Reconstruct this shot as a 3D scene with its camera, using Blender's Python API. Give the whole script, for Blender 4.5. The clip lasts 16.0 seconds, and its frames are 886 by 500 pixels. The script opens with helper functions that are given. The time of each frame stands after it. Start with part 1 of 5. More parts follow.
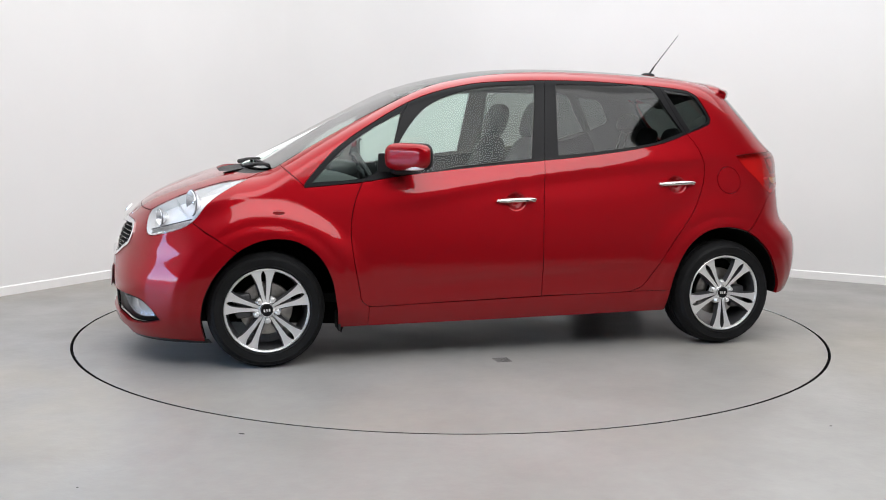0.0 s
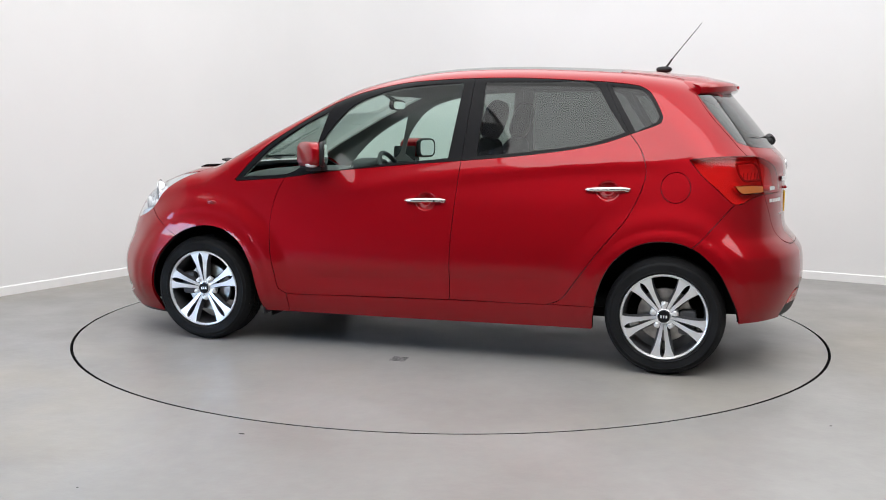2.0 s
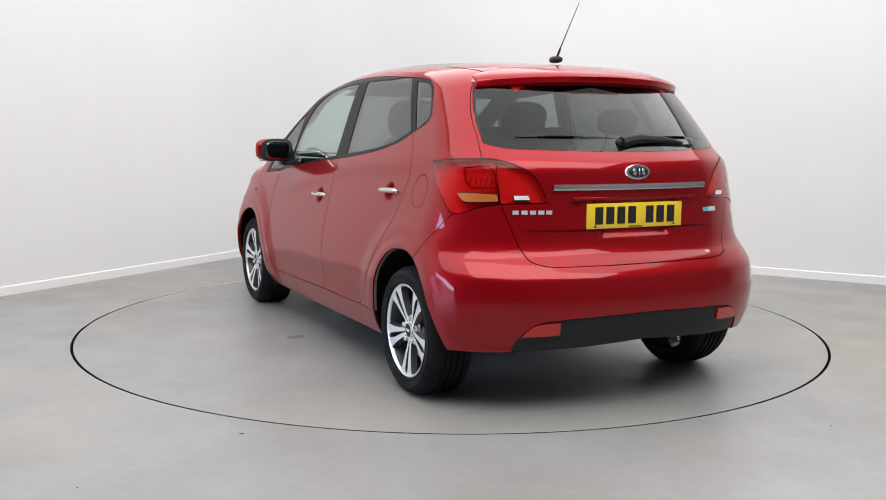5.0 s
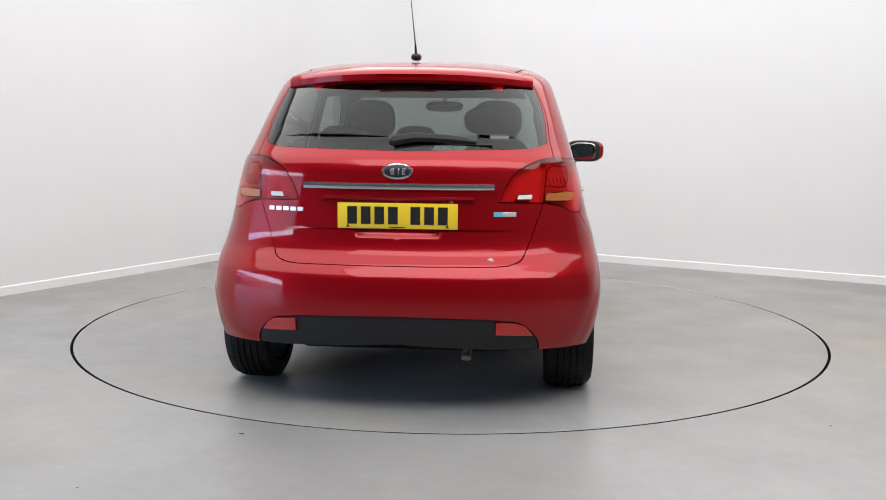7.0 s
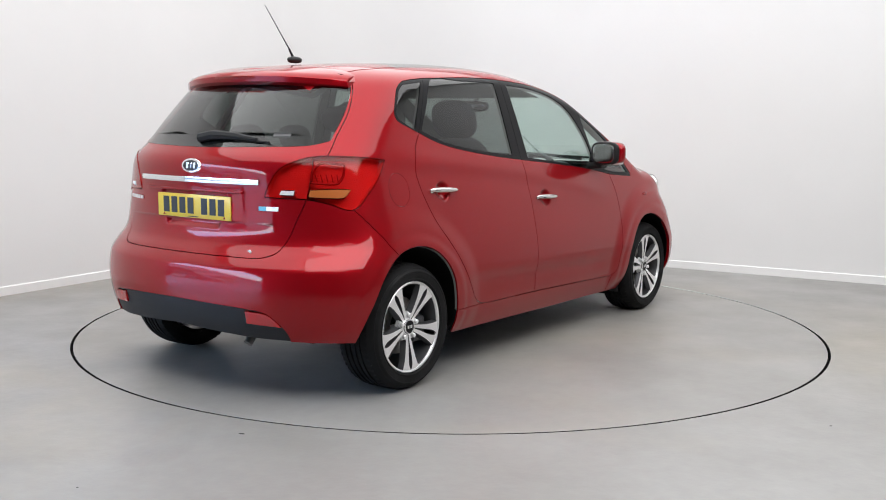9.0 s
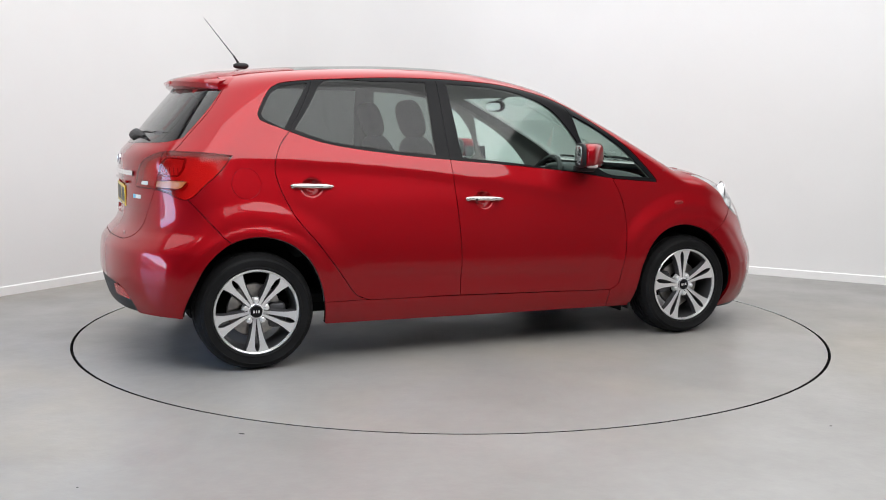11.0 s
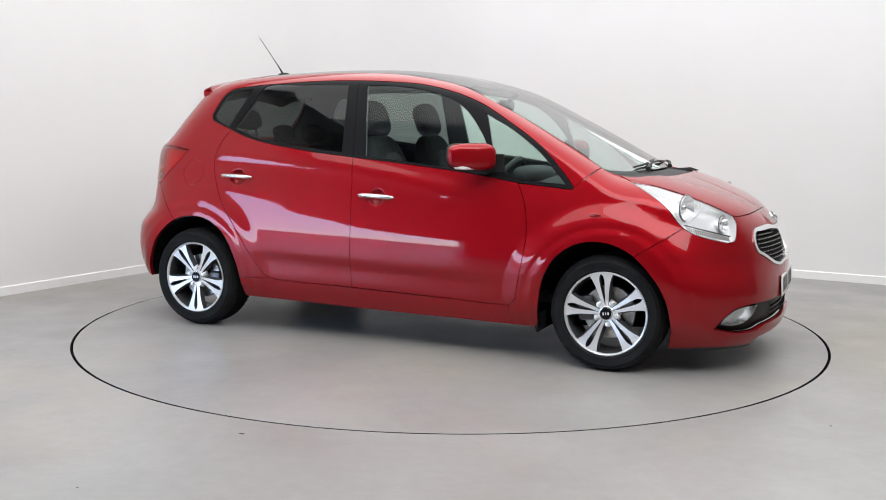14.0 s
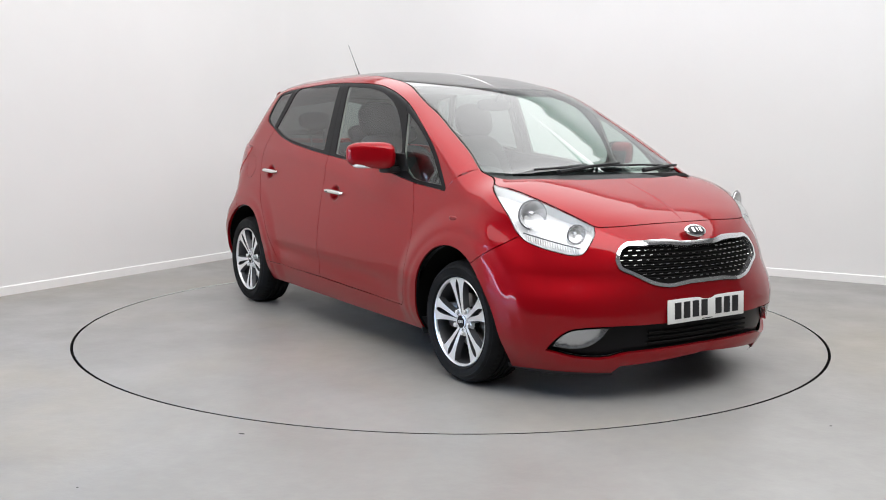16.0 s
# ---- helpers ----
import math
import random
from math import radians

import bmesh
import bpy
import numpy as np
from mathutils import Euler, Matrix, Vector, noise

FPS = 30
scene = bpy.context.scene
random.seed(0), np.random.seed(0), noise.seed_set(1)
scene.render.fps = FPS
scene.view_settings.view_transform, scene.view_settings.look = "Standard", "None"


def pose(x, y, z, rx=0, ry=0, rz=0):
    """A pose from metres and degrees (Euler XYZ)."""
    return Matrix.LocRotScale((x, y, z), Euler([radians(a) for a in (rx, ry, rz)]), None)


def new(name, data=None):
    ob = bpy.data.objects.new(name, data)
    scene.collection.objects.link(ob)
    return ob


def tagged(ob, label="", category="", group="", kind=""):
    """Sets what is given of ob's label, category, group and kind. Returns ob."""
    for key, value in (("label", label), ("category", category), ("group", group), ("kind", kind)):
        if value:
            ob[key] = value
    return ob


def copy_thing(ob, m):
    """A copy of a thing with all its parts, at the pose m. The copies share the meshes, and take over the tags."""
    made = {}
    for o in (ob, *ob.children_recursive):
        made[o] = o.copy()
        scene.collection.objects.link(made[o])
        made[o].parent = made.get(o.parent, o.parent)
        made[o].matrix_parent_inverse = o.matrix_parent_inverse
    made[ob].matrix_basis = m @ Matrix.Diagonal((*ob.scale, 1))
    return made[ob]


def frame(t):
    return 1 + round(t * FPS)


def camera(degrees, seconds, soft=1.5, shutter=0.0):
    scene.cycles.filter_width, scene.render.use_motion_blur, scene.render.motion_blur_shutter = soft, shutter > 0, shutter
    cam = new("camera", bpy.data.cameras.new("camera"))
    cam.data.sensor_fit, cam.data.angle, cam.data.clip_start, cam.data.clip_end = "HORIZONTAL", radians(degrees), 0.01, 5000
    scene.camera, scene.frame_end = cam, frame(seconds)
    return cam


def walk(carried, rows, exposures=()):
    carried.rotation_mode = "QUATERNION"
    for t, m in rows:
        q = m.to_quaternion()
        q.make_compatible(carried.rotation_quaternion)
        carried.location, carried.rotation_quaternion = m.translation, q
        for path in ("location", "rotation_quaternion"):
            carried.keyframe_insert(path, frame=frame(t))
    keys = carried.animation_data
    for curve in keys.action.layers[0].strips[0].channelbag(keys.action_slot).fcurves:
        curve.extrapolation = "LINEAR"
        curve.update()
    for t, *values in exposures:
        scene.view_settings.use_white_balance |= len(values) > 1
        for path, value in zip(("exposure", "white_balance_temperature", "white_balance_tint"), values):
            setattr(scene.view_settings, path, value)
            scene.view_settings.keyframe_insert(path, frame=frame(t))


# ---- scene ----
cam = camera(49.11, 16.0, soft=1.0)
walk(cam, [(t, pose(0, -6.0974, 1.2506, 90 - 7.3241, 0, 0.4399) @ pose(0, 0, 0, 0, 0, 0.5051)) for t in (0.0, 16.0)])

# ---------------------------------------------------------------- light
TURN_START, TURN_RATE = 195.2445, -15.677          # turntable angle at the start, degrees a second
CAR_X, CAR_Y = -0.0841, 0.0750                     # the car's place on the turntable
DISC = 2.262

world = bpy.data.worlds.new("world")
scene.world = world
world.use_nodes = True
sky = world.node_tree.nodes.new("ShaderNodeTexSky")
sky.sky_type, sky.sun_disc, sky.sun_elevation, sky.sun_rotation = "NISHITA", False, radians(55), radians(200)
sky.ozone_density = 5.0
world.node_tree.links.new(sky.outputs[0], world.node_tree.nodes["Background"].inputs[0])
world.node_tree.nodes["Background"].inputs[1].default_value = 1.35
scene.view_settings.exposure = 0.52

# the room's corner behind the turntable, and its two wall directions
CORNER = Vector((-1.209, 4.368, 0))
ALONG_L = Vector((-0.492, -0.871, 0)).normalized()
ALONG_R = Vector((0.8705, -0.4922, 0)).normalized()
LEN_L, LEN_R, HIGH = 17.5, 9.5, 3.9


def room(a, b, z=0.0):
    """A place in the room: a metres along the left wall, b along the right wall."""
    p = CORNER + ALONG_L * a + ALONG_R * b
    return (p.x, p.y, z)


# ---------------------------------------------------------------- materials
def material(name, colour, rough=0.5, metal=0.0, coat=0.0, bump=0.0, bump_scale=40.0, vary=0.0, vary_scale=3.0, spec=0.5):
    m = bpy.data.materials.new(name)
    m.use_nodes = True
    nt = m.node_tree
    b = nt.nodes["Principled BSDF"]
    b.inputs["Base Color"].default_value = (*colour, 1)
    b.inputs["Roughness"].default_value = rough
    b.inputs["Metallic"].default_value = metal
    b.inputs["Coat Weight"].default_value = coat
    b.inputs["Coat Roughness"].default_value = 0.03
    b.inputs["Specular IOR Level"].default_value = spec
    if bump or vary:
        tc = nt.nodes.new("ShaderNodeTexCoord")
    if vary:
        n1 = nt.nodes.new("ShaderNodeTexNoise")
        n1.inputs["Scale"].default_value = vary_scale
        n1.inputs["Detail"].default_value = 6
        nt.links.new(tc.outputs["Object"], n1.inputs["Vector"])
        r = nt.nodes.new("ShaderNodeMapRange")
        r.inputs["From Min"].default_value, r.inputs["From Max"].default_value = 0.3, 0.7
        r.inputs["To Min"].default_value, r.inputs["To Max"].default_value = 1 - vary, 1 + vary
        nt.links.new(n1.outputs[0], r.inputs["Value"])
        h = nt.nodes.new("ShaderNodeHueSaturation")
        h.inputs["Color"].default_value = (*colour, 1)
        nt.links.new(r.outputs[0], h.inputs["Value"])
        nt.links.new(h.outputs[0], b.inputs["Base Color"])
        r2 = nt.nodes.new("ShaderNodeMapRange")
        r2.inputs["From Min"].default_value, r2.inputs["From Max"].default_value = 0.3, 0.7
        r2.inputs["To Min"].default_value, r2.inputs["To Max"].default_value = rough * (1 + vary), rough * (1 - vary)
        nt.links.new(n1.outputs[0], r2.inputs["Value"])
        nt.links.new(r2.outputs[0], b.inputs["Roughness"])
    if bump:
        n2 = nt.nodes.new("ShaderNodeTexNoise")
        n2.inputs["Scale"].default_value = bump_scale
        n2.inputs["Detail"].default_value = 4
        nt.links.new(tc.outputs["Object"], n2.inputs["Vector"])
        bp = nt.nodes.new("ShaderNodeBump")
        bp.inputs["Strength"].default_value = bump
        bp.inputs["Distance"].default_value = 0.01
        nt.links.new(n2.outputs[0], bp.inputs["Height"])
        nt.links.new(bp.outputs[0], b.inputs["Normal"])
    return m


def glass(name, tint, base_gloss=0.0, rough=0.02):
    """Thin glass: tinted see-through, with gloss by Fresnel."""
    m = bpy.data.materials.new(name)
    m.use_nodes = True
    nt = m.node_tree
    nt.nodes.remove(nt.nodes["Principled BSDF"])
    t = nt.nodes.new("ShaderNodeBsdfTransparent")
    t.inputs[0].default_value = (*tint, 1)
    g = nt.nodes.new("ShaderNodeBsdfGlossy")
    g.inputs["Roughness"].default_value = rough
    w = nt.nodes.new("ShaderNodeLayerWeight")
    w.inputs["Blend"].default_value = 0.5
    pw = nt.nodes.new("ShaderNodeMath")
    pw.operation = "POWER"
    pw.inputs[1].default_value = 3.0
    nt.links.new(w.outputs["Facing"], pw.inputs[0])
    f = nt.nodes.new("ShaderNodeMapRange")
    f.inputs["To Min"].default_value, f.inputs["To Max"].default_value = 0.030 + base_gloss, 0.95
    nt.links.new(pw.outputs[0], f.inputs["Value"])
    x = nt.nodes.new("ShaderNodeMixShader")
    nt.links.new(f.outputs[0], x.inputs[0])
    nt.links.new(t.outputs[0], x.inputs[1])
    nt.links.new(g.outputs[0], x.inputs[2])
    nt.links.new(x.outputs[0], nt.nodes["Material Output"].inputs[0])
    return m


def glow(name, colour, strength):
    m = bpy.data.materials.new(name)
    m.use_nodes = True
    nt = m.node_tree
    nt.nodes.remove(nt.nodes["Principled BSDF"])
    e = nt.nodes.new("ShaderNodeEmission")
    e.inputs[0].default_value, e.inputs[1].default_value = (*colour, 1), strength
    nt.links.new(e.outputs[0], nt.nodes["Material Output"].inputs[0])
    return m


def car_paint():
    """Red metallic paint: aluminium flakes in a red base under clear lacquer."""
    m = material("red_metallic_paint", (0.36, 0.006, 0.012), rough=0.40, metal=0.45, coat=1.0, spec=0.2)
    nt = m.node_tree
    b = nt.nodes["Principled BSDF"]
    tc = nt.nodes.new("ShaderNodeTexCoord")
    v = nt.nodes.new("ShaderNodeTexVoronoi")
    v.inputs["Scale"].default_value = 900
    nt.links.new(tc.outputs["Object"], v.inputs["Vector"])
    mx = nt.nodes.new("ShaderNodeMix")
    mx.data_type = "RGBA"
    mx.inputs["A"].default_value = (0.245, 0.0018, 0.0050, 1)
    mx.inputs["B"].default_value = (0.325, 0.0034, 0.0082, 1)
    nt.links.new(v.outputs["Color"], mx.inputs["Factor"])
    nt.links.new(mx.outputs["Result"], b.inputs["Base Color"])
    # orange peel in the lacquer
    n = nt.nodes.new("ShaderNodeTexNoise")
    n.inputs["Scale"].default_value, n.inputs["Detail"].default_value = 45, 2
    nt.links.new(tc.outputs["Object"], n.inputs["Vector"])
    bp = nt.nodes.new("ShaderNodeBump")
    bp.inputs["Strength"].default_value, bp.inputs["Distance"].default_value = 0.03, 0.002
    nt.links.new(n.outputs[0], bp.inputs["Height"])
    nt.links.new(bp.outputs[0], b.inputs["Coat Normal"])
    b.inputs["Specular Tint"].default_value = (0.7, 0.15, 0.18, 1)
    b.inputs["Coat IOR"].default_value = 1.40
    b.inputs["Coat Roughness"].default_value = 0.02
    return m


PAINT = car_paint()
BLACK_GLOSS = material("gloss_black_trim", (0.008, 0.008, 0.009), rough=0.30, spec=0.12)
BLACK_PLASTIC = material("black_plastic", (0.014, 0.014, 0.015), rough=0.5, bump=0.15, bump_scale=300, spec=0.3)
DARK = material("dark_underbody", (0.008, 0.008, 0.008), rough=0.9, spec=0.1)
RUBBER = material("tyre_rubber", (0.010, 0.010, 0.0105), rough=0.7, bump=0.1, bump_scale=120, vary=0.2, vary_scale=6, spec=0.15)
ALLOY = material("machined_alloy", (0.84, 0.84, 0.84), rough=0.30, metal=0.6)
ALLOY_DARK = material("grey_painted_alloy", (0.095, 0.095, 0.10), rough=0.35, metal=0.6)
CHROME = material("chrome", (0.86, 0.86, 0.87), rough=0.07, metal=0.92)
SATIN = material("satin_chrome", (0.72, 0.71, 0.69), rough=0.2, metal=1.0)
STEEL = material("brake_steel", (0.46, 0.44, 0.42), rough=0.4, metal=1.0, vary=0.2, vary_scale=30)
GLASS_CLEAR = glass("green_tinted_glass", (0.73, 0.85, 0.80))
GLASS_DARK = glass("privacy_glass", (0.22, 0.245, 0.235))
GLASS_WIND = glass("windscreen_glass", (0.74, 0.85, 0.81), 0.04)
GLASS_ROOF = glass("panoramic_roof_glass", (0.10, 0.11, 0.12), 0.20, 0.03)
LENS = glass("clear_lamp_lens", (0.95, 0.96, 0.97))
WALL_WHITE = material("white_painted_wall", (0.77, 0.765, 0.762), rough=0.55, bump=0.05, bump_scale=60, vary=0.012, vary_scale=1.5)
SKIRTING = material("white_skirting_paint", (0.84, 0.835, 0.83), rough=0.4, bump=0.03)
HALL_GREY = material("unseen_hall_grey", (0.10, 0.10, 0.105), rough=0.6, vary=0.15, vary_scale=0.7, bump=0.1)
FORECOURT = material("pale_concrete_forecourt", (0.42, 0.41, 0.40), rough=0.8, bump=0.2, bump_scale=20, vary=0.12, vary_scale=0.6)
CEILING = material("white_ceiling_paint", (0.8, 0.8, 0.8), rough=0.7, vary=0.02)


def floor_paint():
    m = material("grey_floor_paint", (0.30, 0.295, 0.285), rough=0.36)
    nt = m.node_tree
    b = nt.nodes["Principled BSDF"]
    tc = nt.nodes.new("ShaderNodeTexCoord")

    def noise_at(scale, detail, low, high, a, c):
        n = nt.nodes.new("ShaderNodeTexNoise")
        n.inputs["Scale"].default_value, n.inputs["Detail"].default_value = scale, detail
        nt.links.new(tc.outputs["Object"], n.inputs["Vector"])
        r = nt.nodes.new("ShaderNodeMapRange")
        for k, v in (("From Min", low), ("From Max", high), ("To Min", a), ("To Max", c)):
            r.inputs[k].default_value = v
        nt.links.new(n.outputs[0], r.inputs["Value"])
        return r.outputs[0]

    big = noise_at(0.9, 5, 0.3, 0.7, 0.0, 1.0)
    mx = nt.nodes.new("ShaderNodeMix")
    mx.data_type = "RGBA"
    mx.inputs["A"].default_value = (0.240, 0.233, 0.219, 1)
    mx.inputs["B"].default_value = (0.302, 0.296, 0.284, 1)
    nt.links.new(big, mx.inputs["Factor"])
    stain = nt.nodes.new("ShaderNodeMix")
    stain.data_type = "RGBA"
    stain.inputs["B"].default_value = (0.325, 0.292, 0.235, 1)
    nt.links.new(noise_at(0.55, 3, 0.50, 0.72, 0.0, 0.55), stain.inputs["Factor"])
    nt.links.new(mx.outputs["Result"], stain.inputs["A"])
    # lighter beige patch on the drive-in side
    at = nt.nodes.new("ShaderNodeVectorMath")
    at.operation = "DISTANCE"
    at.inputs[1].default_value = (-2.9, -2.4, 0.0)
    nt.links.new(tc.outputs["Object"], at.inputs[0])
    near = nt.nodes.new("ShaderNodeMapRange")
    for k, v in (("From Min", 0.3), ("From Max", 1.7), ("To Min", 1.0), ("To Max", 0.0)):
        near.inputs[k].default_value = v
    nt.links.new(at.outputs["Value"], near.inputs["Value"])
    patch = nt.nodes.new("ShaderNodeMath")
    patch.operation = "MULTIPLY"
    nt.links.new(near.outputs[0], patch.inputs[0])
    nt.links.new(noise_at(1.7, 6, 0.36, 0.60, 0.15, 1.0), patch.inputs[1])
    beige_mix = nt.nodes.new("ShaderNodeMix")
    beige_mix.data_type = "RGBA"
    beige_mix.inputs["B"].default_value = (0.42, 0.365, 0.27, 1)
    nt.links.new(patch.outputs[0], beige_mix.inputs["Factor"])
    nt.links.new(stain.outputs["Result"], beige_mix.inputs["A"])
    h = nt.nodes.new("ShaderNodeHueSaturation")
    nt.links.new(beige_mix.outputs["Result"], h.inputs["Color"])
    nt.links.new(noise_at(14, 8, 0.25, 0.75, 0.95, 1.05), h.inputs["Value"])
    nt.links.new(h.outputs[0], b.inputs["Base Color"])
    nt.links.new(noise_at(2.5, 6, 0.3, 0.7, 0.30, 0.46), b.inputs["Roughness"])
    bp = nt.nodes.new("ShaderNodeBump")
    bp.inputs["Strength"].default_value, bp.inputs["Distance"].default_value = 0.12, 0.004
    nt.links.new(noise_at(35, 6, 0.2, 0.8, 0, 1), bp.inputs["Height"])
    nt.links.new(bp.outputs[0], b.inputs["Normal"])
    return m


FLOOR = floor_paint()


# ---------------------------------------------------------------- mesh helpers
def mesh_of(name, verts, faces, mat, smooth=False):
    me = bpy.data.meshes.new(name)
    me.from_pydata([tuple(v) for v in verts], [], [tuple(f) for f in faces])
    me.materials.append(mat)
    if smooth:
        me.shade_smooth()
    me.update()
    return me


def part(name, bm, mat, parent=None, label="", smooth=True):
    """Links a bmesh as one mesh object under a thing or a part."""
    me = bpy.data.meshes.new(name)
    bm.normal_update()
    bm.to_mesh(me)
    bm.free()
    me.materials.append(mat)
    if smooth:
        me.shade_smooth()
        me.set_sharp_from_angle(angle=radians(38))
    ob = new(name, me)
    if parent:
        ob.parent = parent
    if label:
        tagged(ob, label)
    return ob


def box(bm, size, at=(0, 0, 0), rot=None, bevel=0.0, seg=2):
    m = Matrix.Translation(at) @ (rot or Matrix()) @ Matrix.Diagonal((*size, 1))
    r = bmesh.ops.create_cube(bm, size=1.0, matrix=m)
    if bevel:
        es = list({e for v in r["verts"] for e in v.link_edges})
        bmesh.ops.bevel(bm, geom=es, offset=bevel, segments=seg, profile=0.5, affect="EDGES")


def lathe(bm, prof, n=48, m=None):
    """Turns a profile of (radius, y) about the y axis."""
    rings = []
    for r, y in prof:
        rings.append([bm.verts.new((r * math.cos(2 * math.pi * k / n), y, r * math.sin(2 * math.pi * k / n))) for k in range(n)])
    for a, b in zip(rings, rings[1:]):
        for k in range(n):
            bm.faces.new((a[k], a[(k + 1) % n], b[(k + 1) % n], b[k]))
    if m:
        bmesh.ops.transform(bm, matrix=m, verts=[v for r in rings for v in r])
    return rings


def tube(bm, pts, radius, n=8, cap=True):
    pts = [Vector(p) for p in pts]
    rad = radius if isinstance(radius, (list, tuple)) else [radius] * len(pts)
    rings = []
    for i, p in enumerate(pts):
        d = (pts[min(i + 1, len(pts) - 1)] - pts[max(i - 1, 0)]).normalized()
        s = d.cross(Vector((0, 0, 1)))
        if s.length < 1e-3:
            s = d.cross(Vector((0, 1, 0)))
        s.normalize()
        u = s.cross(d)
        rings.append([bm.verts.new(p + (s * math.cos(2 * math.pi * k / n) + u * math.sin(2 * math.pi * k / n)) * rad[i]) for k in range(n)])
    for a, b in zip(rings, rings[1:]):
        for k in range(n):
            bm.faces.new((a[k], a[(k + 1) % n], b[(k + 1) % n], b[k]))
    if cap:
        bm.faces.new(rings[0][::-1])
        bm.faces.new(rings[-1])


# ---------------------------------------------------------------- the room
def slab(name, mat, a0, a1, b0, b1, z0, z1, kind="structure"):
    bm = bmesh.new()
    low = [bm.verts.new(room(a, b, z0)) for a, b in ((a0, b0), (a1, b0), (a1, b1), (a0, b1))]
    top = [bm.verts.new(room(a, b, z1)) for a, b in ((a0, b0), (a1, b0), (a1, b1), (a0, b1))]
    bm.faces.new(low[::-1])
    bm.faces.new(top)
    for i in range(4):
        bm.faces.new((low[i], low[(i + 1) % 4], top[(i + 1) % 4], top[i]))
    bmesh.ops.recalc_face_normals(bm, faces=bm.faces)
    return tagged(part(name, bm, mat, smooth=False), kind=kind)


def build_room():
    # floor with a round opening for the turntable
    bm = bmesh.new()
    n = 192
    inner = [bm.verts.new(((DISC + 0.008) * math.cos(2 * math.pi * k / n), (DISC + 0.008) * math.sin(2 * math.pi * k / n), 0)) for k in range(n)]
    outer = [bm.verts.new((22 * math.cos(2 * math.pi * k / n), 22 * math.sin(2 * math.pi * k / n), 0)) for k in range(n)]
    for k in range(n):
        j = (k + 1) % n
        bm.faces.new((inner[k], outer[k], outer[j], inner[j]))
    bmesh.ops.recalc_face_normals(bm, faces=bm.faces)
    # pit wall coloured dark: the narrow gap's shade is put into the colour
    rim = bmesh.new()
    ring = [[rim.verts.new(((DISC + 0.0075) * math.cos(2 * math.pi * k / n), (DISC + 0.0075) * math.sin(2 * math.pi * k / n), z)) for k in range(n)] for z in (-0.0015, -0.06)]
    for k in range(n):
        rim.faces.new((ring[0][k], ring[1][k], ring[1][(k + 1) % n], ring[0][(k + 1) % n]))
    tagged(part("turntable_gap_wall", rim, DARK), "edge round the turntable pit, the gap's shade in its colour", kind="structure")
    tagged(part("floor", bm, FLOOR, smooth=False), "smooth grey painted concrete floor with faint stains", kind="structure")
    bm = bmesh.new()
    bmesh.ops.create_circle(bm, cap_ends=True, segments=96, radius=DISC + 0.1, matrix=Matrix.Translation((0, 0, -0.061)))
    tagged(part("turntable_pit", bm, DARK, smooth=False), "dark pit under the turntable", kind="structure")
    # walls: the corner is coved, with a sheer face past it
    rc, steps = 0.9, 24
    line = [(LEN_L, 0.0), (OPEN_B, 0.0)], [(OPEN_A, 0.0)] + [(rc - rc * math.sin(math.pi / 2 * i / steps), rc - rc * math.cos(math.pi / 2 * i / steps)) for i in range(steps + 1)] + [(0.0, LEN_R)]
    for name, pts in zip(("wall_west", "wall_north"), line):
        bm = bmesh.new()
        cols = []
        for a, b in pts:
            da, db = (0.0, -0.2) if b < 1e-6 else ((-0.2, 0.0) if a < 1e-6 else (0, 0))
            if not (da or db):
                ca, cb = a - rc, b - rc
                l = math.hypot(ca, cb)
                da, db = 0.2 * ca / l, 0.2 * cb / l
            cols.append([bm.verts.new(room(*q)) for q in ((a, b, 0), (a, b, HIGH), (a + da, b + db, HIGH), (a + da, b + db, 0))])
        for p, q in zip(cols, cols[1:]):
            for i in range(4):
                bm.faces.new((p[i], p[(i + 1) % 4], q[(i + 1) % 4], q[i]))
        bm.faces.new(cols[0])
        bm.faces.new(cols[-1][::-1])
        bmesh.ops.recalc_face_normals(bm, faces=bm.faces)
        # wall_west stands out of view and is dark like the hall
        tagged(part(name, bm, WALL_WHITE if name == "wall_north" else HALL_GREY), "plain white painted wall", kind="structure")
        # skirting board, 12 mm proud
        bm = bmesh.new()
        cols = []
        for a, b in pts:
            da, db = (0.0, 0.012) if b < 1e-6 else ((0.012, 0.0) if a < 1e-6 else (0, 0))
            if not (da or db):
                ca, cb = a - rc, b - rc
                l = math.hypot(ca, cb)
                da, db = -0.012 * ca / l, -0.012 * cb / l
            cols.append([bm.verts.new(room(*q)) for q in ((a, b, 0), (a + da, b + db, 0), (a + da, b + db, 0.062), (a + da * 0.6, b + db * 0.6, 0.068), (a, b, 0.068))])
        for p, q in zip(cols, cols[1:]):
            for i in range(4):
                bm.faces.new((p[i], p[i + 1], q[i + 1], q[i]))
        bmesh.ops.recalc_face_normals(bm, faces=bm.faces)
        tagged(part("baseboard", bm, SKIRTING), "low white skirting board", kind="structure")
    # unseen hall shell, kept dark so the paint and glass mirror little
    slab("wall_east", HALL_GREY, 0.0, LEN_L, LEN_R, LEN_R + 0.2, 0, HIGH)
    slab("wall_south", HALL_GREY, LEN_L, LEN_L + 0.2, -0.2, LEN_R + 0.2, 0, HIGH)
    slab("wall_over_door", WALL_WHITE, OPEN_A, OPEN_B, -0.2, 0.0, OPEN_H, HIGH)
    doorway = tagged(new("door_1"), "wide open vehicle doorway with a white frame", kind="structure")
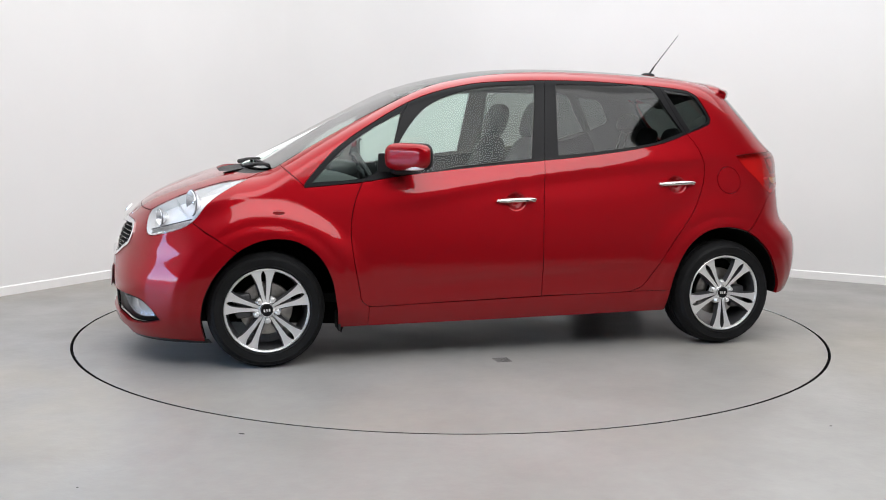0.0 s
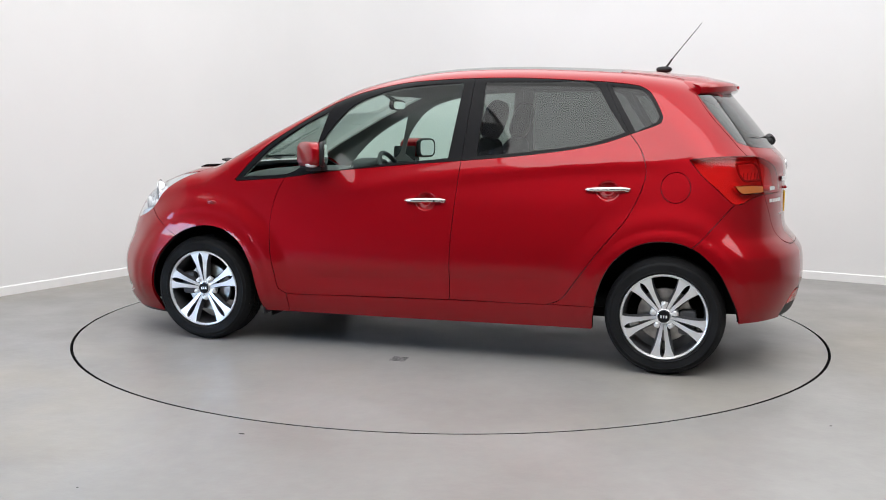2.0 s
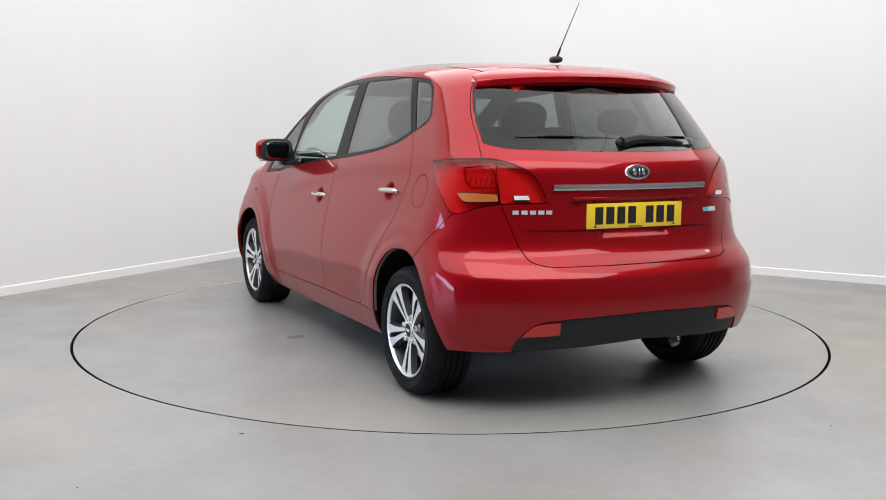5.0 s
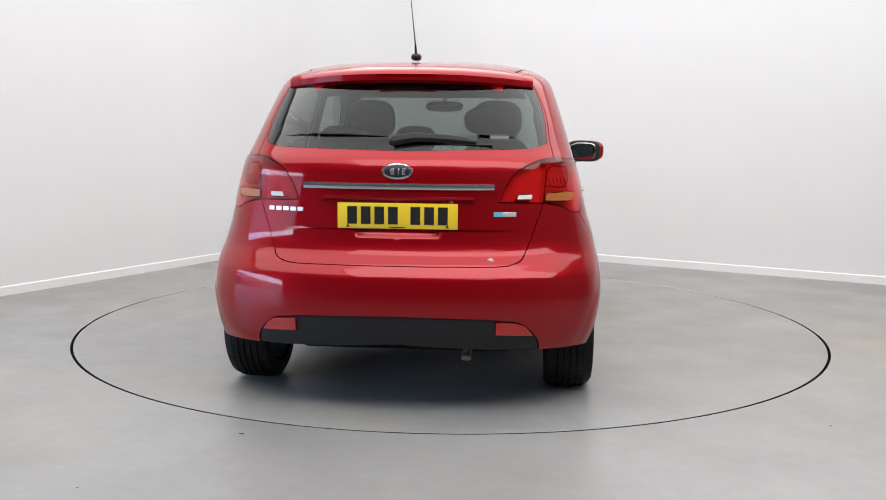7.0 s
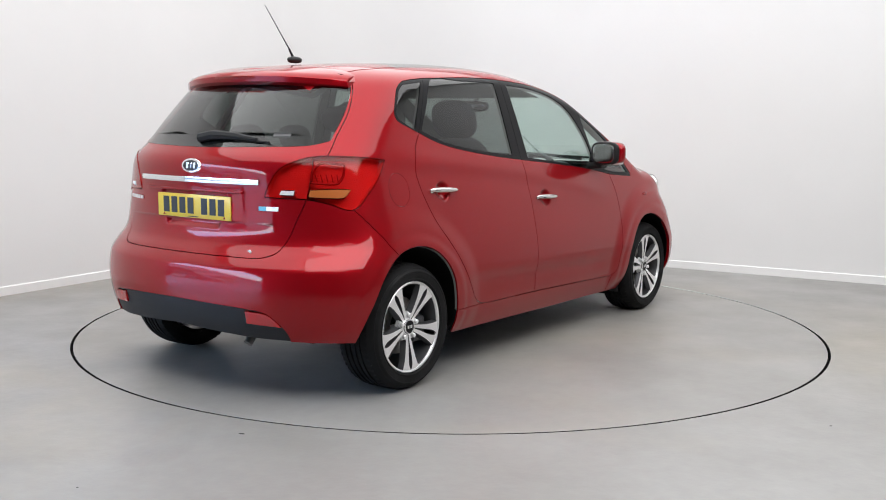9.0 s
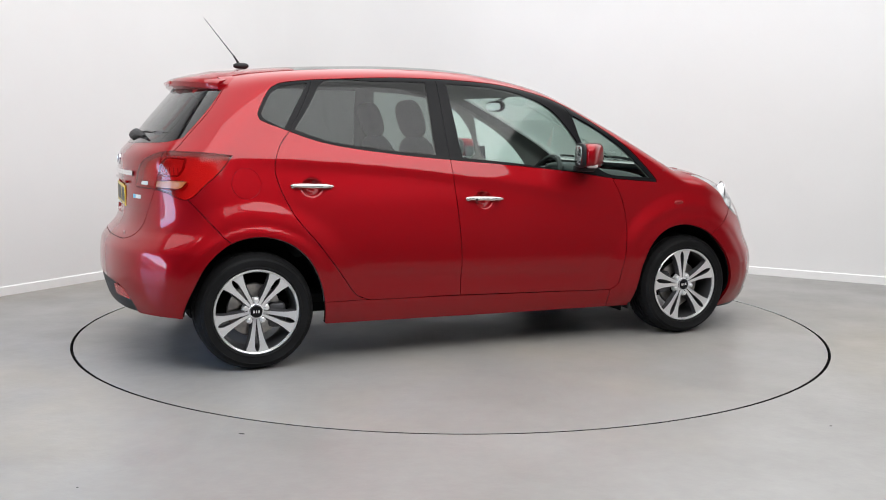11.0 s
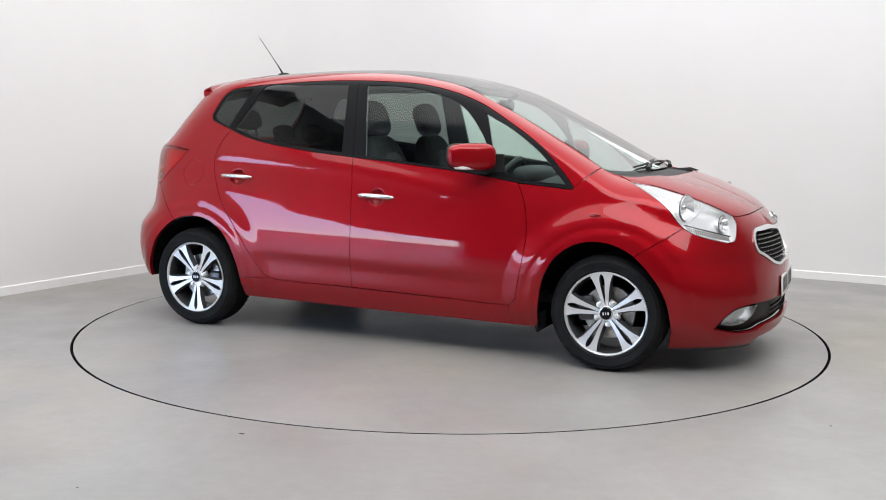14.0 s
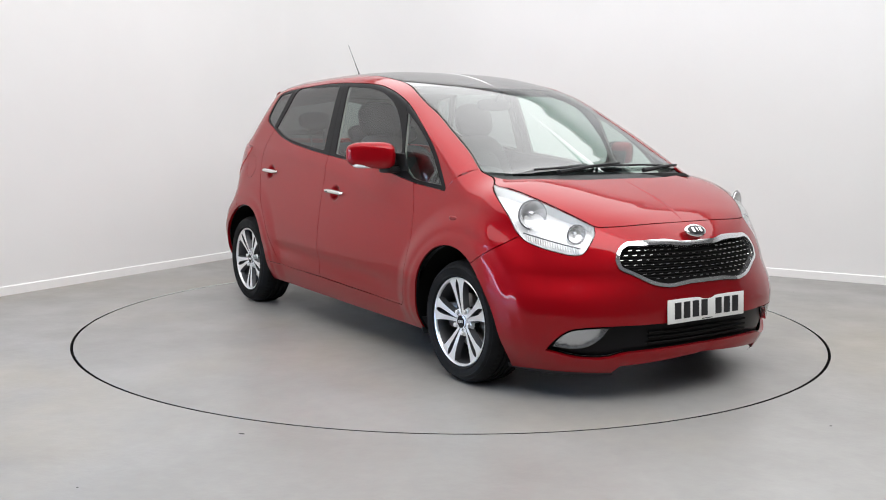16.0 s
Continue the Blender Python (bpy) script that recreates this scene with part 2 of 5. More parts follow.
    for a0, a1, z0, z1 in ((OPEN_A, OPEN_B, OPEN_H - 0.05, OPEN_H), (OPEN_A, OPEN_A + 0.06, 0.0, OPEN_H - 0.05), (OPEN_B - 0.06, OPEN_B, 0.0, OPEN_H - 0.05)):
        bar = slab("door_frame", SKIRTING, a0, a1, -0.14, -0.06, z0, z1)
        bar.parent = doorway
    slab("ceiling", CEILING, -0.2, 8.6, -0.2, 7.8, HIGH, HIGH + 0.2)
    slab("hall_ceiling", HALL_GREY, 8.6, LEN_L + 0.2, -0.2, LEN_R + 0.2, HIGH, HIGH + 0.2)
    slab("hall_ceiling", HALL_GREY, -0.2, 8.6, 7.8, LEN_R + 0.2, HIGH, HIGH + 0.2)
    # added pale sheet, unseen: hides the sky's horizon in the car's reflections
    slab("added_backdrop", FORECOURT, -80.0, 100.0, -13.2, -13.0, 0.004, 3.5)
    slab("forecourt", FORECOURT, -90, 120, -180, -0.205, 0.002, 0.004)


OPEN_A, OPEN_B, OPEN_H = 6.9, 15.6, 2.05       # the wide vehicle doorway in the west wall
build_room()


def ceiling_panel(a, b, la, lb, power, z=HIGH - 0.10, turn=0.0, tilt=0.0):
    """An added, unseen lit panel hung under the ceiling, with a frame."""
    top = tagged(new("unseen_light_panel"), "large white light panel, unseen and added to light the room", "ceiling light", "ceiling lights")
    x, y, z = room(a, b, z)
    top.matrix_world = Matrix.Translation((x, y, z)) @ Matrix.Rotation(math.atan2(ALONG_L.y, ALONG_L.x) + radians(turn), 4, "Z") @ Matrix.Rotation(radians(tilt), 4, "X")
    bm = bmesh.new()
    bmesh.ops.create_grid(bm, x_segments=1, y_segments=1, size=0.5, matrix=Matrix.Diagonal((la, lb, 1, 1)) @ Matrix.Rotation(math.pi, 4, "X"))
    part("diffuser", bm, glow("panel_glow", (0.99, 0.99, 1.0), power), top, smooth=False)
    bm = bmesh.new()
    for sx, sy, lx, ly in ((0, 1, la + 0.08, 0.04), (0, -1, la + 0.08, 0.04), (1, 0, 0.04, lb), (-1, 0, 0.04, lb)):
        box(bm, (lx, ly, 0.1), (sx * (la / 2 + 0.02), sy * (lb / 2 + 0.02), 0.04))
    part("frame", bm, SKIRTING, top, smooth=False)


# overhead light out of view, its panel sized for soft even light
ceiling_panel(4.1, 3.9, 7.8, 7.2, 1.72)
# tilted fill panel, added to brighten the corner walls and car sides
ceiling_panel(5.6, 5.9, 5.4, 2.0, 3.6, 3.50, 122.0, 32.0)


def build_turntable():
    bm = bmesh.new()
    n = 192
    r = DISC - 0.008
    rings = []
    for rad, z in ((r - 0.002, 0.0), (r, -0.0015)):
        rings.append([bm.verts.new((rad * math.cos(2 * math.pi * k / n), rad * math.sin(2 * math.pi * k / n), z)) for k in range(n)])
    bm.faces.new(rings[0])
    for a, b in zip(rings, rings[1:]):
        for k in range(n):
            bm.faces.new((a[k], b[k], b[(k + 1) % n], a[(k + 1) % n]))
    ob = part("turntable", bm, FLOOR, smooth=False)
    # disc side coloured dark too, standing in for shade in the gap
    bm = bmesh.new()
    ring = [[bm.verts.new((r * math.cos(2 * math.pi * k / n), r * math.sin(2 * math.pi * k / n), z)) for k in range(n)] for z in (-0.0015, -0.05)]
    for k in range(n):
        bm.faces.new((ring[0][k], ring[1][k], ring[1][(k + 1) % n], ring[0][(k + 1) % n]))
    part("disc_edge", bm, DARK, ob, "disc edge with the gap's shade in its colour")
    return tagged(ob, "round grey painted turntable flush with the floor", "turntable")


turntable = build_turntable()
car = tagged(new("car"), "red metallic five-door hatchback car parked on the turntable", "car")
# ---------------------------------------------------------------- the car's outer form
def curve(points):
    """A smooth curve through (t, v) points."""
    xs, ys = np.array(points, float).T
    if xs[0] > xs[-1]:
        xs, ys = xs[::-1], ys[::-1]
    d = np.diff(ys) / np.diff(xs)
    h = np.diff(xs)
    m = np.empty_like(ys)
    m[0], m[-1] = d[0], d[-1]
    w = (h[:-1] * d[1:] + h[1:] * d[:-1]) / (h[:-1] + h[1:])
    lim = 2.5 * np.minimum(abs(d[:-1]), abs(d[1:]))
    m[1:-1] = np.where(d[:-1] * d[1:] <= 0, 0.35 * w, np.clip(w, -lim - 1e-9, lim + 1e-9))

    def f(t):
        t = np.clip(t, xs[0], xs[-1])
        i = np.clip(np.searchsorted(xs, t, side="right") - 1, 0, len(xs) - 2)
        s = (t - xs[i]) / h[i]
        return (ys[i] * (1 + 2 * s) * (1 - s) ** 2 + m[i] * h[i] * s * (1 - s) ** 2
                + ys[i + 1] * s * s * (3 - 2 * s) + m[i + 1] * h[i] * s * s * (s - 1))
    return f


# roofline along the middle, nose and tail seen from the side, and half width by height
TOP = curve([(2.12, 0.55), (2.06, 0.675), (1.98, 0.77), (1.89, 0.84), (1.80, 0.885), (1.65, 0.945), (1.476, 1.000), (1.29, 1.040), (1.18, 1.097),
             (1.057, 1.165), (0.778, 1.315), (0.431, 1.481), (0.155, 1.552), (-0.087, 1.582), (-0.433, 1.592), (-0.779, 1.583), (-1.127, 1.563), (-1.476, 1.526), (-1.75, 1.48)])
NOSE = curve([(0.10, 2.04), (0.18, 2.085), (0.30, 2.103), (0.45, 2.102), (0.60, 2.088), (0.70, 2.055), (0.80, 2.02), (1.2, 2.0)])
TAIL = curve([(0.15, -1.88), (0.24, -1.94), (0.35, -1.985), (0.48, -2.005), (0.60, -1.995), (0.66, -1.955), (0.71, -1.912), (0.80, -1.893), (0.95, -1.889),
              (1.05, -1.889), (1.10, -1.872), (1.15, -1.825), (1.28, -1.72), (1.42, -1.60), (1.50, -1.53), (1.60, -1.45)])
HALF = curve([(0.10, 0.76), (0.20, 0.815), (0.28, 0.846), (0.34, 0.862), (0.42, 0.872), (0.50, 0.880), (0.62, 0.873), (0.70, 0.861), (0.76, 0.850), (0.85, 0.832), (0.93, 0.812),
              (1.02, 0.788), (1.20, 0.738), (1.35, 0.694), (1.50, 0.645), (1.62, 0.61)])
HUB_X, HUB_Z = 1.3075, 0.303


def roll(q, n):
    q = np.clip(q, 0.0, 1.0)
    return (1 - (1 - q) ** n) ** (1 / n)


def smooth01(t):
    t = np.clip(t, 0, 1)
    return t * t * (3 - 2 * t)


def width(x, z):
    """Half width of the body at x, z (0 outside)."""
    x, z = np.asarray(x, float), np.asarray(z, float)
    y = HALF(z)
    for hx, amp in ((HUB_X, 0.020), (-HUB_X, 0.010)):
        r = np.hypot(x - hx, z - HUB_Z)
        y = y + amp * smooth01((0.58 - r) / 0.12) * smooth01((z - 0.15) / 0.15)
    # rolled lips round the wheel arches
    for hx in (HUB_X, -HUB_X):
        r = np.hypot(x - hx, z - HUB_Z)
        y = y + 0.006 * smooth01((0.450 - r) / 0.050) * smooth01((z - 0.15) / 0.15)
    # shoulder crease rising along the doors: soft above, tight below
    crease = 0.865 + 0.20 * (0.55 - x) - 0.045 * np.clip(0.55 - x, 0, 2) ** 2
    d = z - crease
    y = y + 0.007 * np.exp(-(d / np.where(d > 0, 0.065, 0.042)) ** 2) * smooth01((0.85 - x) / 0.5) * smooth01((x + 1.5) / 0.5)
    # hollow along the foot of the doors, sharp at its upper edge
    foot = 0.425 - 0.045 * x
    d = z - foot
    y = y - 0.008 * np.exp(-(d / np.where(d > 0, 0.036, 0.085)) ** 2) * smooth01((0.78 - x) / 0.3) * smooth01((x + 0.95) / 0.3)
    bonnet = smooth01((x - 0.9) / 0.5)
    screen = smooth01((x - 0.1) / 0.4) * (1 - bonnet)
    y = y * roll((TOP(x) - z) / (0.14 + 0.03 * bonnet - 0.03 * screen), 3.0 + 0.6 * bonnet)
    y = y * roll((NOSE(z) - x) / 0.60, 2.0 + 0.45 * smooth01((0.60 - z) / 0.2))
    y = y * roll((x - TAIL(z)) / 0.46, 2.4)
    return y


FAN_F, FAN_R, FAN_RF, FAN_RR = 1.35, -1.35, 0.87, 0.85


def chart(u, z):
    """Belt chart: u runs along the side and fans round the nose (u > 1.35) and the tail (u < -1.35)."""
    u, z = np.asarray(u, float), np.asarray(z, float)
    af, ar = np.clip((u - FAN_F) / FAN_RF, 0, math.pi / 2 + 0.3), np.clip((FAN_R - u) / FAN_RR, 0, math.pi / 2 + 0.3)
    sx = np.clip(u, FAN_R, FAN_F)
    dx, dy = np.sin(af) - np.sin(ar), np.cos(af + ar)
    lo, hi = np.zeros_like(sx), np.full_like(sx, 1.5)
    for _ in range(26):
        m = (lo + hi) / 2
        x, y = sx + m * dx, m * dy
        ins = np.abs(y) < width(x, z)
        lo, hi = np.where(ins, m, lo), np.where(ins, hi, m)
    return np.stack([sx + lo * dx, lo * dy, z], -1)


def chart_of(p):
    """The chart place of points of the half body (y >= 0)."""
    p = np.asarray(p, float)
    x, y, z = p[..., 0], np.abs(p[..., 1]), p[..., 2]
    u = np.where(x > FAN_F, FAN_F + FAN_RF * np.arctan2(x - FAN_F, y), np.where(x < FAN_R, FAN_R - FAN_RR * np.arctan2(FAN_R - x, y), x))
    return np.stack([u, z], -1)


def cap(x, y):
    """Top chart: the height of the body over x, y."""
    x, y = np.asarray(x, float), np.asarray(y, float)
    lo, hi = np.full_like(x, 0.45), TOP(x) + 0.0
    for _ in range(26):
        m = (lo + hi) / 2
        ins = np.abs(y) < width(x, m)
        lo, hi = np.where(ins, m, lo), np.where(ins, hi, m)
    return np.stack([x, y, lo], -1)


# ---------------------------------------------------------------- skin of panels
from mathutils.geometry import delaunay_2d_cdt

MID_F, MID_R = FAN_F + FAN_RF * math.pi / 2, FAN_R - FAN_RR * math.pi / 2
HANDLES = ((-0.036, 0.850), (-1.004, 0.933))


def skin(u, z):
    """The panel surface: the belt chart with its pressed-in places."""
    p = chart(u, z)
    u, z = np.asarray(u, float), np.asarray(z, float)
    # number plate recess in the tailgate
    edge = 0.365 - 0.075 * smooth01((0.90 - z) / 0.13)
    d = smooth01((edge - (u - MID_R)) / 0.035) * smooth01((z - 0.765) / 0.022) * smooth01((0.945 - z) / 0.016)
    p[..., 0] += 0.016 * d
    # finger recesses behind the door handles
    for hu, hz in HANDLES:
        r = np.hypot((u - hu) / 1.15, z - hz + 0.004)
        p[..., 1] -= 0.024 * smooth01((0.052 - r) / 0.035)
    return p


def normals(fn, a, b, sign):
    e = 1.5e-3
    n = np.cross(fn(a + e, b) - fn(a - e, b), fn(a, b + e) - fn(a, b - e)) * sign
    return n / np.maximum(np.linalg.norm(n, axis=-1, keepdims=True), 1e-12)


def rounded(points, step=0.02, closed=True):
    """A line through points, smooth but for its sharp corners."""
    P = np.array(points, float)
    n = len(P)
    out = []
    last = n if closed else n - 1
    tan = np.zeros_like(P)
    for i in range(n):
        if not closed and i in (0, n - 1):
            continue
        a, b = P[i] - P[i - 1], P[(i + 1) % n] - P[i]
        la, lb = np.hypot(*a), np.hypot(*b)
        if la > 0 and lb > 0 and a @ b / (la * lb) > 0.55:
            t = a / la * lb + b / lb * la
            tan[i] = t / max(np.hypot(*t), 1e-9) * 1.3 * min(la, lb)
    for i in range(last):
        p, q = P[i], P[(i + 1) % n]
        l = np.hypot(*(q - p))
        k = max(1, int(round(l / step)))
        m0 = tan[i] * min(1.0, l / np.hypot(*tan[i])) if tan[i].any() else (q - p)
        m1 = tan[(i + 1) % n] * min(1.0, l / np.hypot(*tan[(i + 1) % n])) if tan[(i + 1) % n].any() else (q - p)
        for j in range(k):
            s = j / k
            out.append(p * (1 + 2 * s) * (1 - s) ** 2 + m0 * s * (1 - s) ** 2 + q * s * s * (3 - 2 * s) + m1 * s * s * (s - 1))
    if not closed:
        out.append(P[-1])
    return np.array(out)


def within(poly, pts):
    x, y = pts[:, 0], pts[:, 1]
    ins = np.zeros(len(pts), bool)
    for (x0, y0), (x1, y1) in zip(poly, np.roll(poly, -1, axis=0)):
        if y0 == y1:
            continue
        c = (y0 > y) != (y1 > y)
        ins ^= c & (x < (x1 - x0) * (y - y0) / (y1 - y0) + x0)
    return ins


def cut(border, lines, grid):
    """Triangles of the border's inside, cut along all the lines."""
    pts, edges = [], []
    for poly, closed in [(border, True)] + lines:
        k = len(pts)
        pts += [Vector(p) for p in poly]
        edges += [(k + i, k + i + 1) for i in range(len(poly) - 1)] + ([(k + len(poly) - 1, k)] if closed else [])
    near = np.concatenate([border] + [l for l, _ in lines])
    keep = within(border, grid)
    for i in range(0, len(grid), 2000):
        g = grid[i:i + 2000]
        keep[i:i + 2000] &= (((g[:, None] - near[None]) ** 2).sum(-1).min(1) > 0.007 ** 2)
    pts += [Vector(p) for p in grid[keep]]
    v, _, f, _, _, _ = delaunay_2d_cdt(pts, edges, [], 0, 1e-5)
    V = np.array([(p.x, p.y) for p in v])
    F = np.array([t for t in f if len(t) == 3])
    a, b, c = V[F[:, 0]], V[F[:, 1]], V[F[:, 2]]
    area = (b[:, 0] - a[:, 0]) * (c[:, 1] - a[:, 1]) - (b[:, 1] - a[:, 1]) * (c[:, 0] - a[:, 0])
    F[area < 0] = F[area < 0][:, ::-1]
    F = F[np.abs(area) > 1e-9]
    cen = V[F].mean(1)
    ok = within(border, cen)
    return V, F[ok], cen[ok]


def panel(name, V, F, fn, mat, parent=None, sides=(1,), flip=1, gap=0.0019, rim=0.018, inset=0.0, mid=None, label="", lip=True):
    """One panel from its triangles in a chart. sides: 1 left, -1 right. mid: chart u (or y) at which the halves join."""
    used = np.unique(F)
    remap = np.full(len(V), -1)
    remap[used] = np.arange(len(used))
    P, T = V[used].copy(), remap[F]
    count = {}
    for t in T:
        for i in range(3):
            e = (t[i], t[(i + 1) % 3])
            key = (min(e), max(e))
            count[key] = None if key in count else e
    rimedges = []
    off = np.zeros_like(P)
    onmid = np.zeros(len(P), bool)
    axis, at = mid if mid else (0, None)
    if mid:
        onmid = np.abs(P[:, axis] - at) < 2e-4
    for e in count.values():
        if e is None:
            continue
        a, b = e
        if onmid[a] and onmid[b]:
            continue
        rimedges.append(e)
        d = P[b] - P[a]
        n = np.array([-d[1], d[0]]) / max(np.hypot(*d), 1e-9)
        off[a] += n
        off[b] += n
    l = np.hypot(off[:, 0], off[:, 1])
    P = P + off / np.maximum(l, 1e-9)[:, None] * gap * (l > 0.1)[:, None]
    if mid:
        P[onmid, axis] = at
    S = fn(P[:, 0], P[:, 1])
    N = normals(fn, P[:, 0], P[:, 1], flip)
    N[~np.isfinite(N)] = 0
    if mid:
        S[onmid, 1] = 0.0
        N[onmid, 1] = 0.0
        N /= np.maximum(np.linalg.norm(N, axis=1, keepdims=True), 1e-9)
    S = S - N * inset
    verts, nors, faces = [], [], []
    for s in sides:
        k = len(verts)
        m = np.array([1, s, 1])
        verts += list(S * m)
        nors += list(N * m)
        o = flip * s
        faces += [tuple(k + t[::o]) for t in T]
        if rim:
            rv = sorted({i for e in rimedges for i in e})
            i0, i1 = {}, {}
            outward = off / np.maximum(l, 1e-9)[:, None]
            for i in rv:
                i0[i] = len(verts)
                verts.append(S[i] * m)
                nors.append(None)
                i1[i] = len(verts)
                verts.append((S[i] - N[i] * rim) * m)
                nors.append(None)
            faces += [(i0[a], i1[a], i1[b], i0[b])[::o] for a, b in rimedges]
    me = bpy.data.meshes.new(name)
    me.from_pydata([tuple(v) for v in verts], [], faces)
    me.materials.append(mat)
    me.shade_smooth()
    me.update()
    vn = [tuple(me.vertices[i].normal) if n is None else tuple(n) for i, n in enumerate(nors)]
    me.normals_split_custom_set_from_vertices(vn)
    ob = new(name, me)
    if parent:
        ob.parent = parent
    if label:
        tagged(ob, label)
    return ob


# lines of the body in the belt chart
SEAM = [(MID_F, 0.806), (2.40, 0.805), (2.13, 0.798), (2.050, 0.800), (1.991, 0.823), (1.881, 0.863), (1.708, 0.915), (1.538, 0.954), (1.387, 0.975),
        (1.305, 1.003), (1.252, 1.022), (1.069, 1.128), (0.865, 1.240), (0.659, 1.346), (0.374, 1.470), (0.119, 1.524), (-0.091, 1.549), (-0.45, 1.560),
        (-0.80, 1.551), (-1.10, 1.531), (-1.30, 1.509), (-1.385, 1.491)]
LOWER = [(-2.07, 0.292), (-1.943, 0.291), (-1.847, 0.289), (-1.779, 0.287), (-1.67, 0.284), (-1.64, 0.255), (-1.0, 0.255), (-0.936, 0.208), (0.089, 0.195), (0.922, 0.190),
         (1.10, 0.14), (1.627, 0.136), (1.804, 0.146), (2.148, 0.142), (2.188, 0.176), (MID_F, 0.206)]
def straight(points, step=0.03):
    """A line of straight pieces, finely divided."""
    out = []
    for p, q in zip(points, points[1:]):
        k = max(1, int(round(math.dist(p, q) / step)))
        out += [(p[0] + (q[0] - p[0]) * i / k, p[1] + (q[1] - p[1]) * i / k) for i in range(k)]
    return np.array(out + [points[-1]])


BORDER = np.concatenate([rounded(SEAM, closed=False), rounded([(-1.385, 1.491), (-1.43, 1.465), (-1.50, 1.452), (-1.70, 1.455), (MID_R, 1.458)], closed=False)[1:],
                         straight([(MID_R, 0.316), *LOWER])])
ARCH_F = rounded([(1.64, 0.0), (1.635, 0.255), (1.600, 0.402), (1.528, 0.527), (1.425, 0.625), (1.285, 0.671), (1.145, 0.651), (1.050, 0.585), (0.983, 0.470), (0.956, 0.346), (0.937, 0.19), (0.937, 0.0)])
ARCH_R = rounded([(-0.945, 0.0), (-0.950, 0.278), (-0.975, 0.422), (-1.052, 0.577), (-1.165, 0.660), (-1.297, 0.685), (-1.430, 0.656), (-1.535, 0.565), (-1.601, 0.443), (-1.662, 0.296), (-1.68, 0.0)])
DLO = rounded([(1.106, 0.941), (0.949, 1.112), (0.711, 1.274), (0.529, 1.374), (0.407, 1.421), (0.160, 1.479), (-0.057, 1.497), (-0.258, 1.505), (-0.522, 1.505), (-0.831, 1.490),
               (-0.986, 1.480), (-1.140, 1.457), (-1.185, 1.430), (-1.258, 1.298), (-1.249, 1.274), (-1.099, 1.214), (-0.974, 1.170), (-0.820, 1.136), (-0.513, 1.094), (-0.217, 1.065),
               (0.097, 1.038), (0.400, 1.008), (0.582, 0.987), (0.792, 0.955), (1.105, 0.927)])
GL_QF = rounded([(1.065, 0.952), (0.90, 1.118), (0.715, 1.246), (0.575, 1.318), (0.672, 1.045), (0.770, 0.982)])
GL_F = rounded([(0.592, 1.160), (0.436, 1.350), (0.283, 1.422), (0.098, 1.461), (-0.195, 1.480), (-0.141, 1.076), (0.218, 1.040), (0.560, 1.003), (0.628, 1.05)])
GL_R = rounded([(-0.319, 1.484), (-0.60, 1.484), (-0.905, 1.470), (-0.980, 1.357), (-1.072, 1.224), (-0.913, 1.170), (-0.514, 1.112), (-0.299, 1.092)])
GL_RQ = rounded([(-0.985, 1.464), (-1.140, 1.441), (-1.172, 1.420), (-1.240, 1.302), (-1.232, 1.282), (-1.125, 1.228)])
DOOR_F = rounded([(0.804, 0.949), (0.844, 0.860), (0.872, 0.711), (0.862, 0.562), (0.834, 0.409), (0.815, 0.330), (0.777, 0.304), (0.3, 0.312), (-0.184, 0.324), (-0.186, 0.629),
                  (-0.200, 0.868), (-0.217, 1.065), (-0.262, 1.60), (0.40, 1.60), (0.52, 1.39)])
DOOR_R = rounded([(-0.184, 0.324), (-0.719, 0.333), (-0.778, 0.358), (-0.850, 0.450), (-0.961, 0.607), (-1.112, 0.802), (-1.175, 0.945), (-1.190, 1.025), (-1.150, 1.150), (-1.099, 1.214),
                  (-0.955, 1.495), (-0.95, 1.60), (-0.262, 1.60), (-0.217, 1.065), (-0.200, 0.868), (-0.186, 0.629)])
FENDER = np.array([(0.777, 0.0), (0.777, 0.304), *DOOR_F[:int(np.argmin(((DOOR_F - (0.777, 0.304)) ** 2).sum(1)))][::-1], (0.804, 0.949), (1.106, 0.934), (1.262, 1.08), (1.5, 1.08), (1.9, 0.9),
                   (1.698, 0.757), (1.627, 0.720), (1.565, 0.685), (1.45, 0.61), (1.45, 0.0)])
SILL = np.array([(0.777, 0.0), (0.777, 0.302), (0.3, 0.310), (-0.184, 0.322), (-0.719, 0.331), (-0.97, 0.333), (-0.97, 0.0)])
BUMPER_F = rounded([(1.45, 0.61), (1.565, 0.685), (1.627, 0.720), (1.698, 0.757), (1.9, 0.75), (2.045, 0.79), (2.052, 0.86), (2.8, 0.86), (2.8, 0.0), (1.45, 0.0)])
TAILGATE = rounded([(-1.35, 1.52), (-1.405, 1.46), (-1.532, 1.316), (-1.655, 1.198), (-1.735, 1.112), (-1.815, 1.060), (-1.850, 0.920), (-1.897, 0.826), (-1.946, 0.735), (-2.0, 0.684), (-2.075, 0.661),
                    (-2.36, 0.656), (-2.8, 0.656), (-2.8, 1.6)])
BUMPER_R = rounded([(-1.42, 0.650), (-1.457, 0.683), (-1.531, 0.765), (-1.64, 0.872), (-1.75, 0.95), (-1.850, 0.920), (-1.897, 0.826), (-1.946, 0.735), (-2.0, 0.684), (-2.075, 0.661),
                    (-2.36, 0.656), (-2.8, 0.656), (-2.8, 0.0), (-1.4, 0.0)])
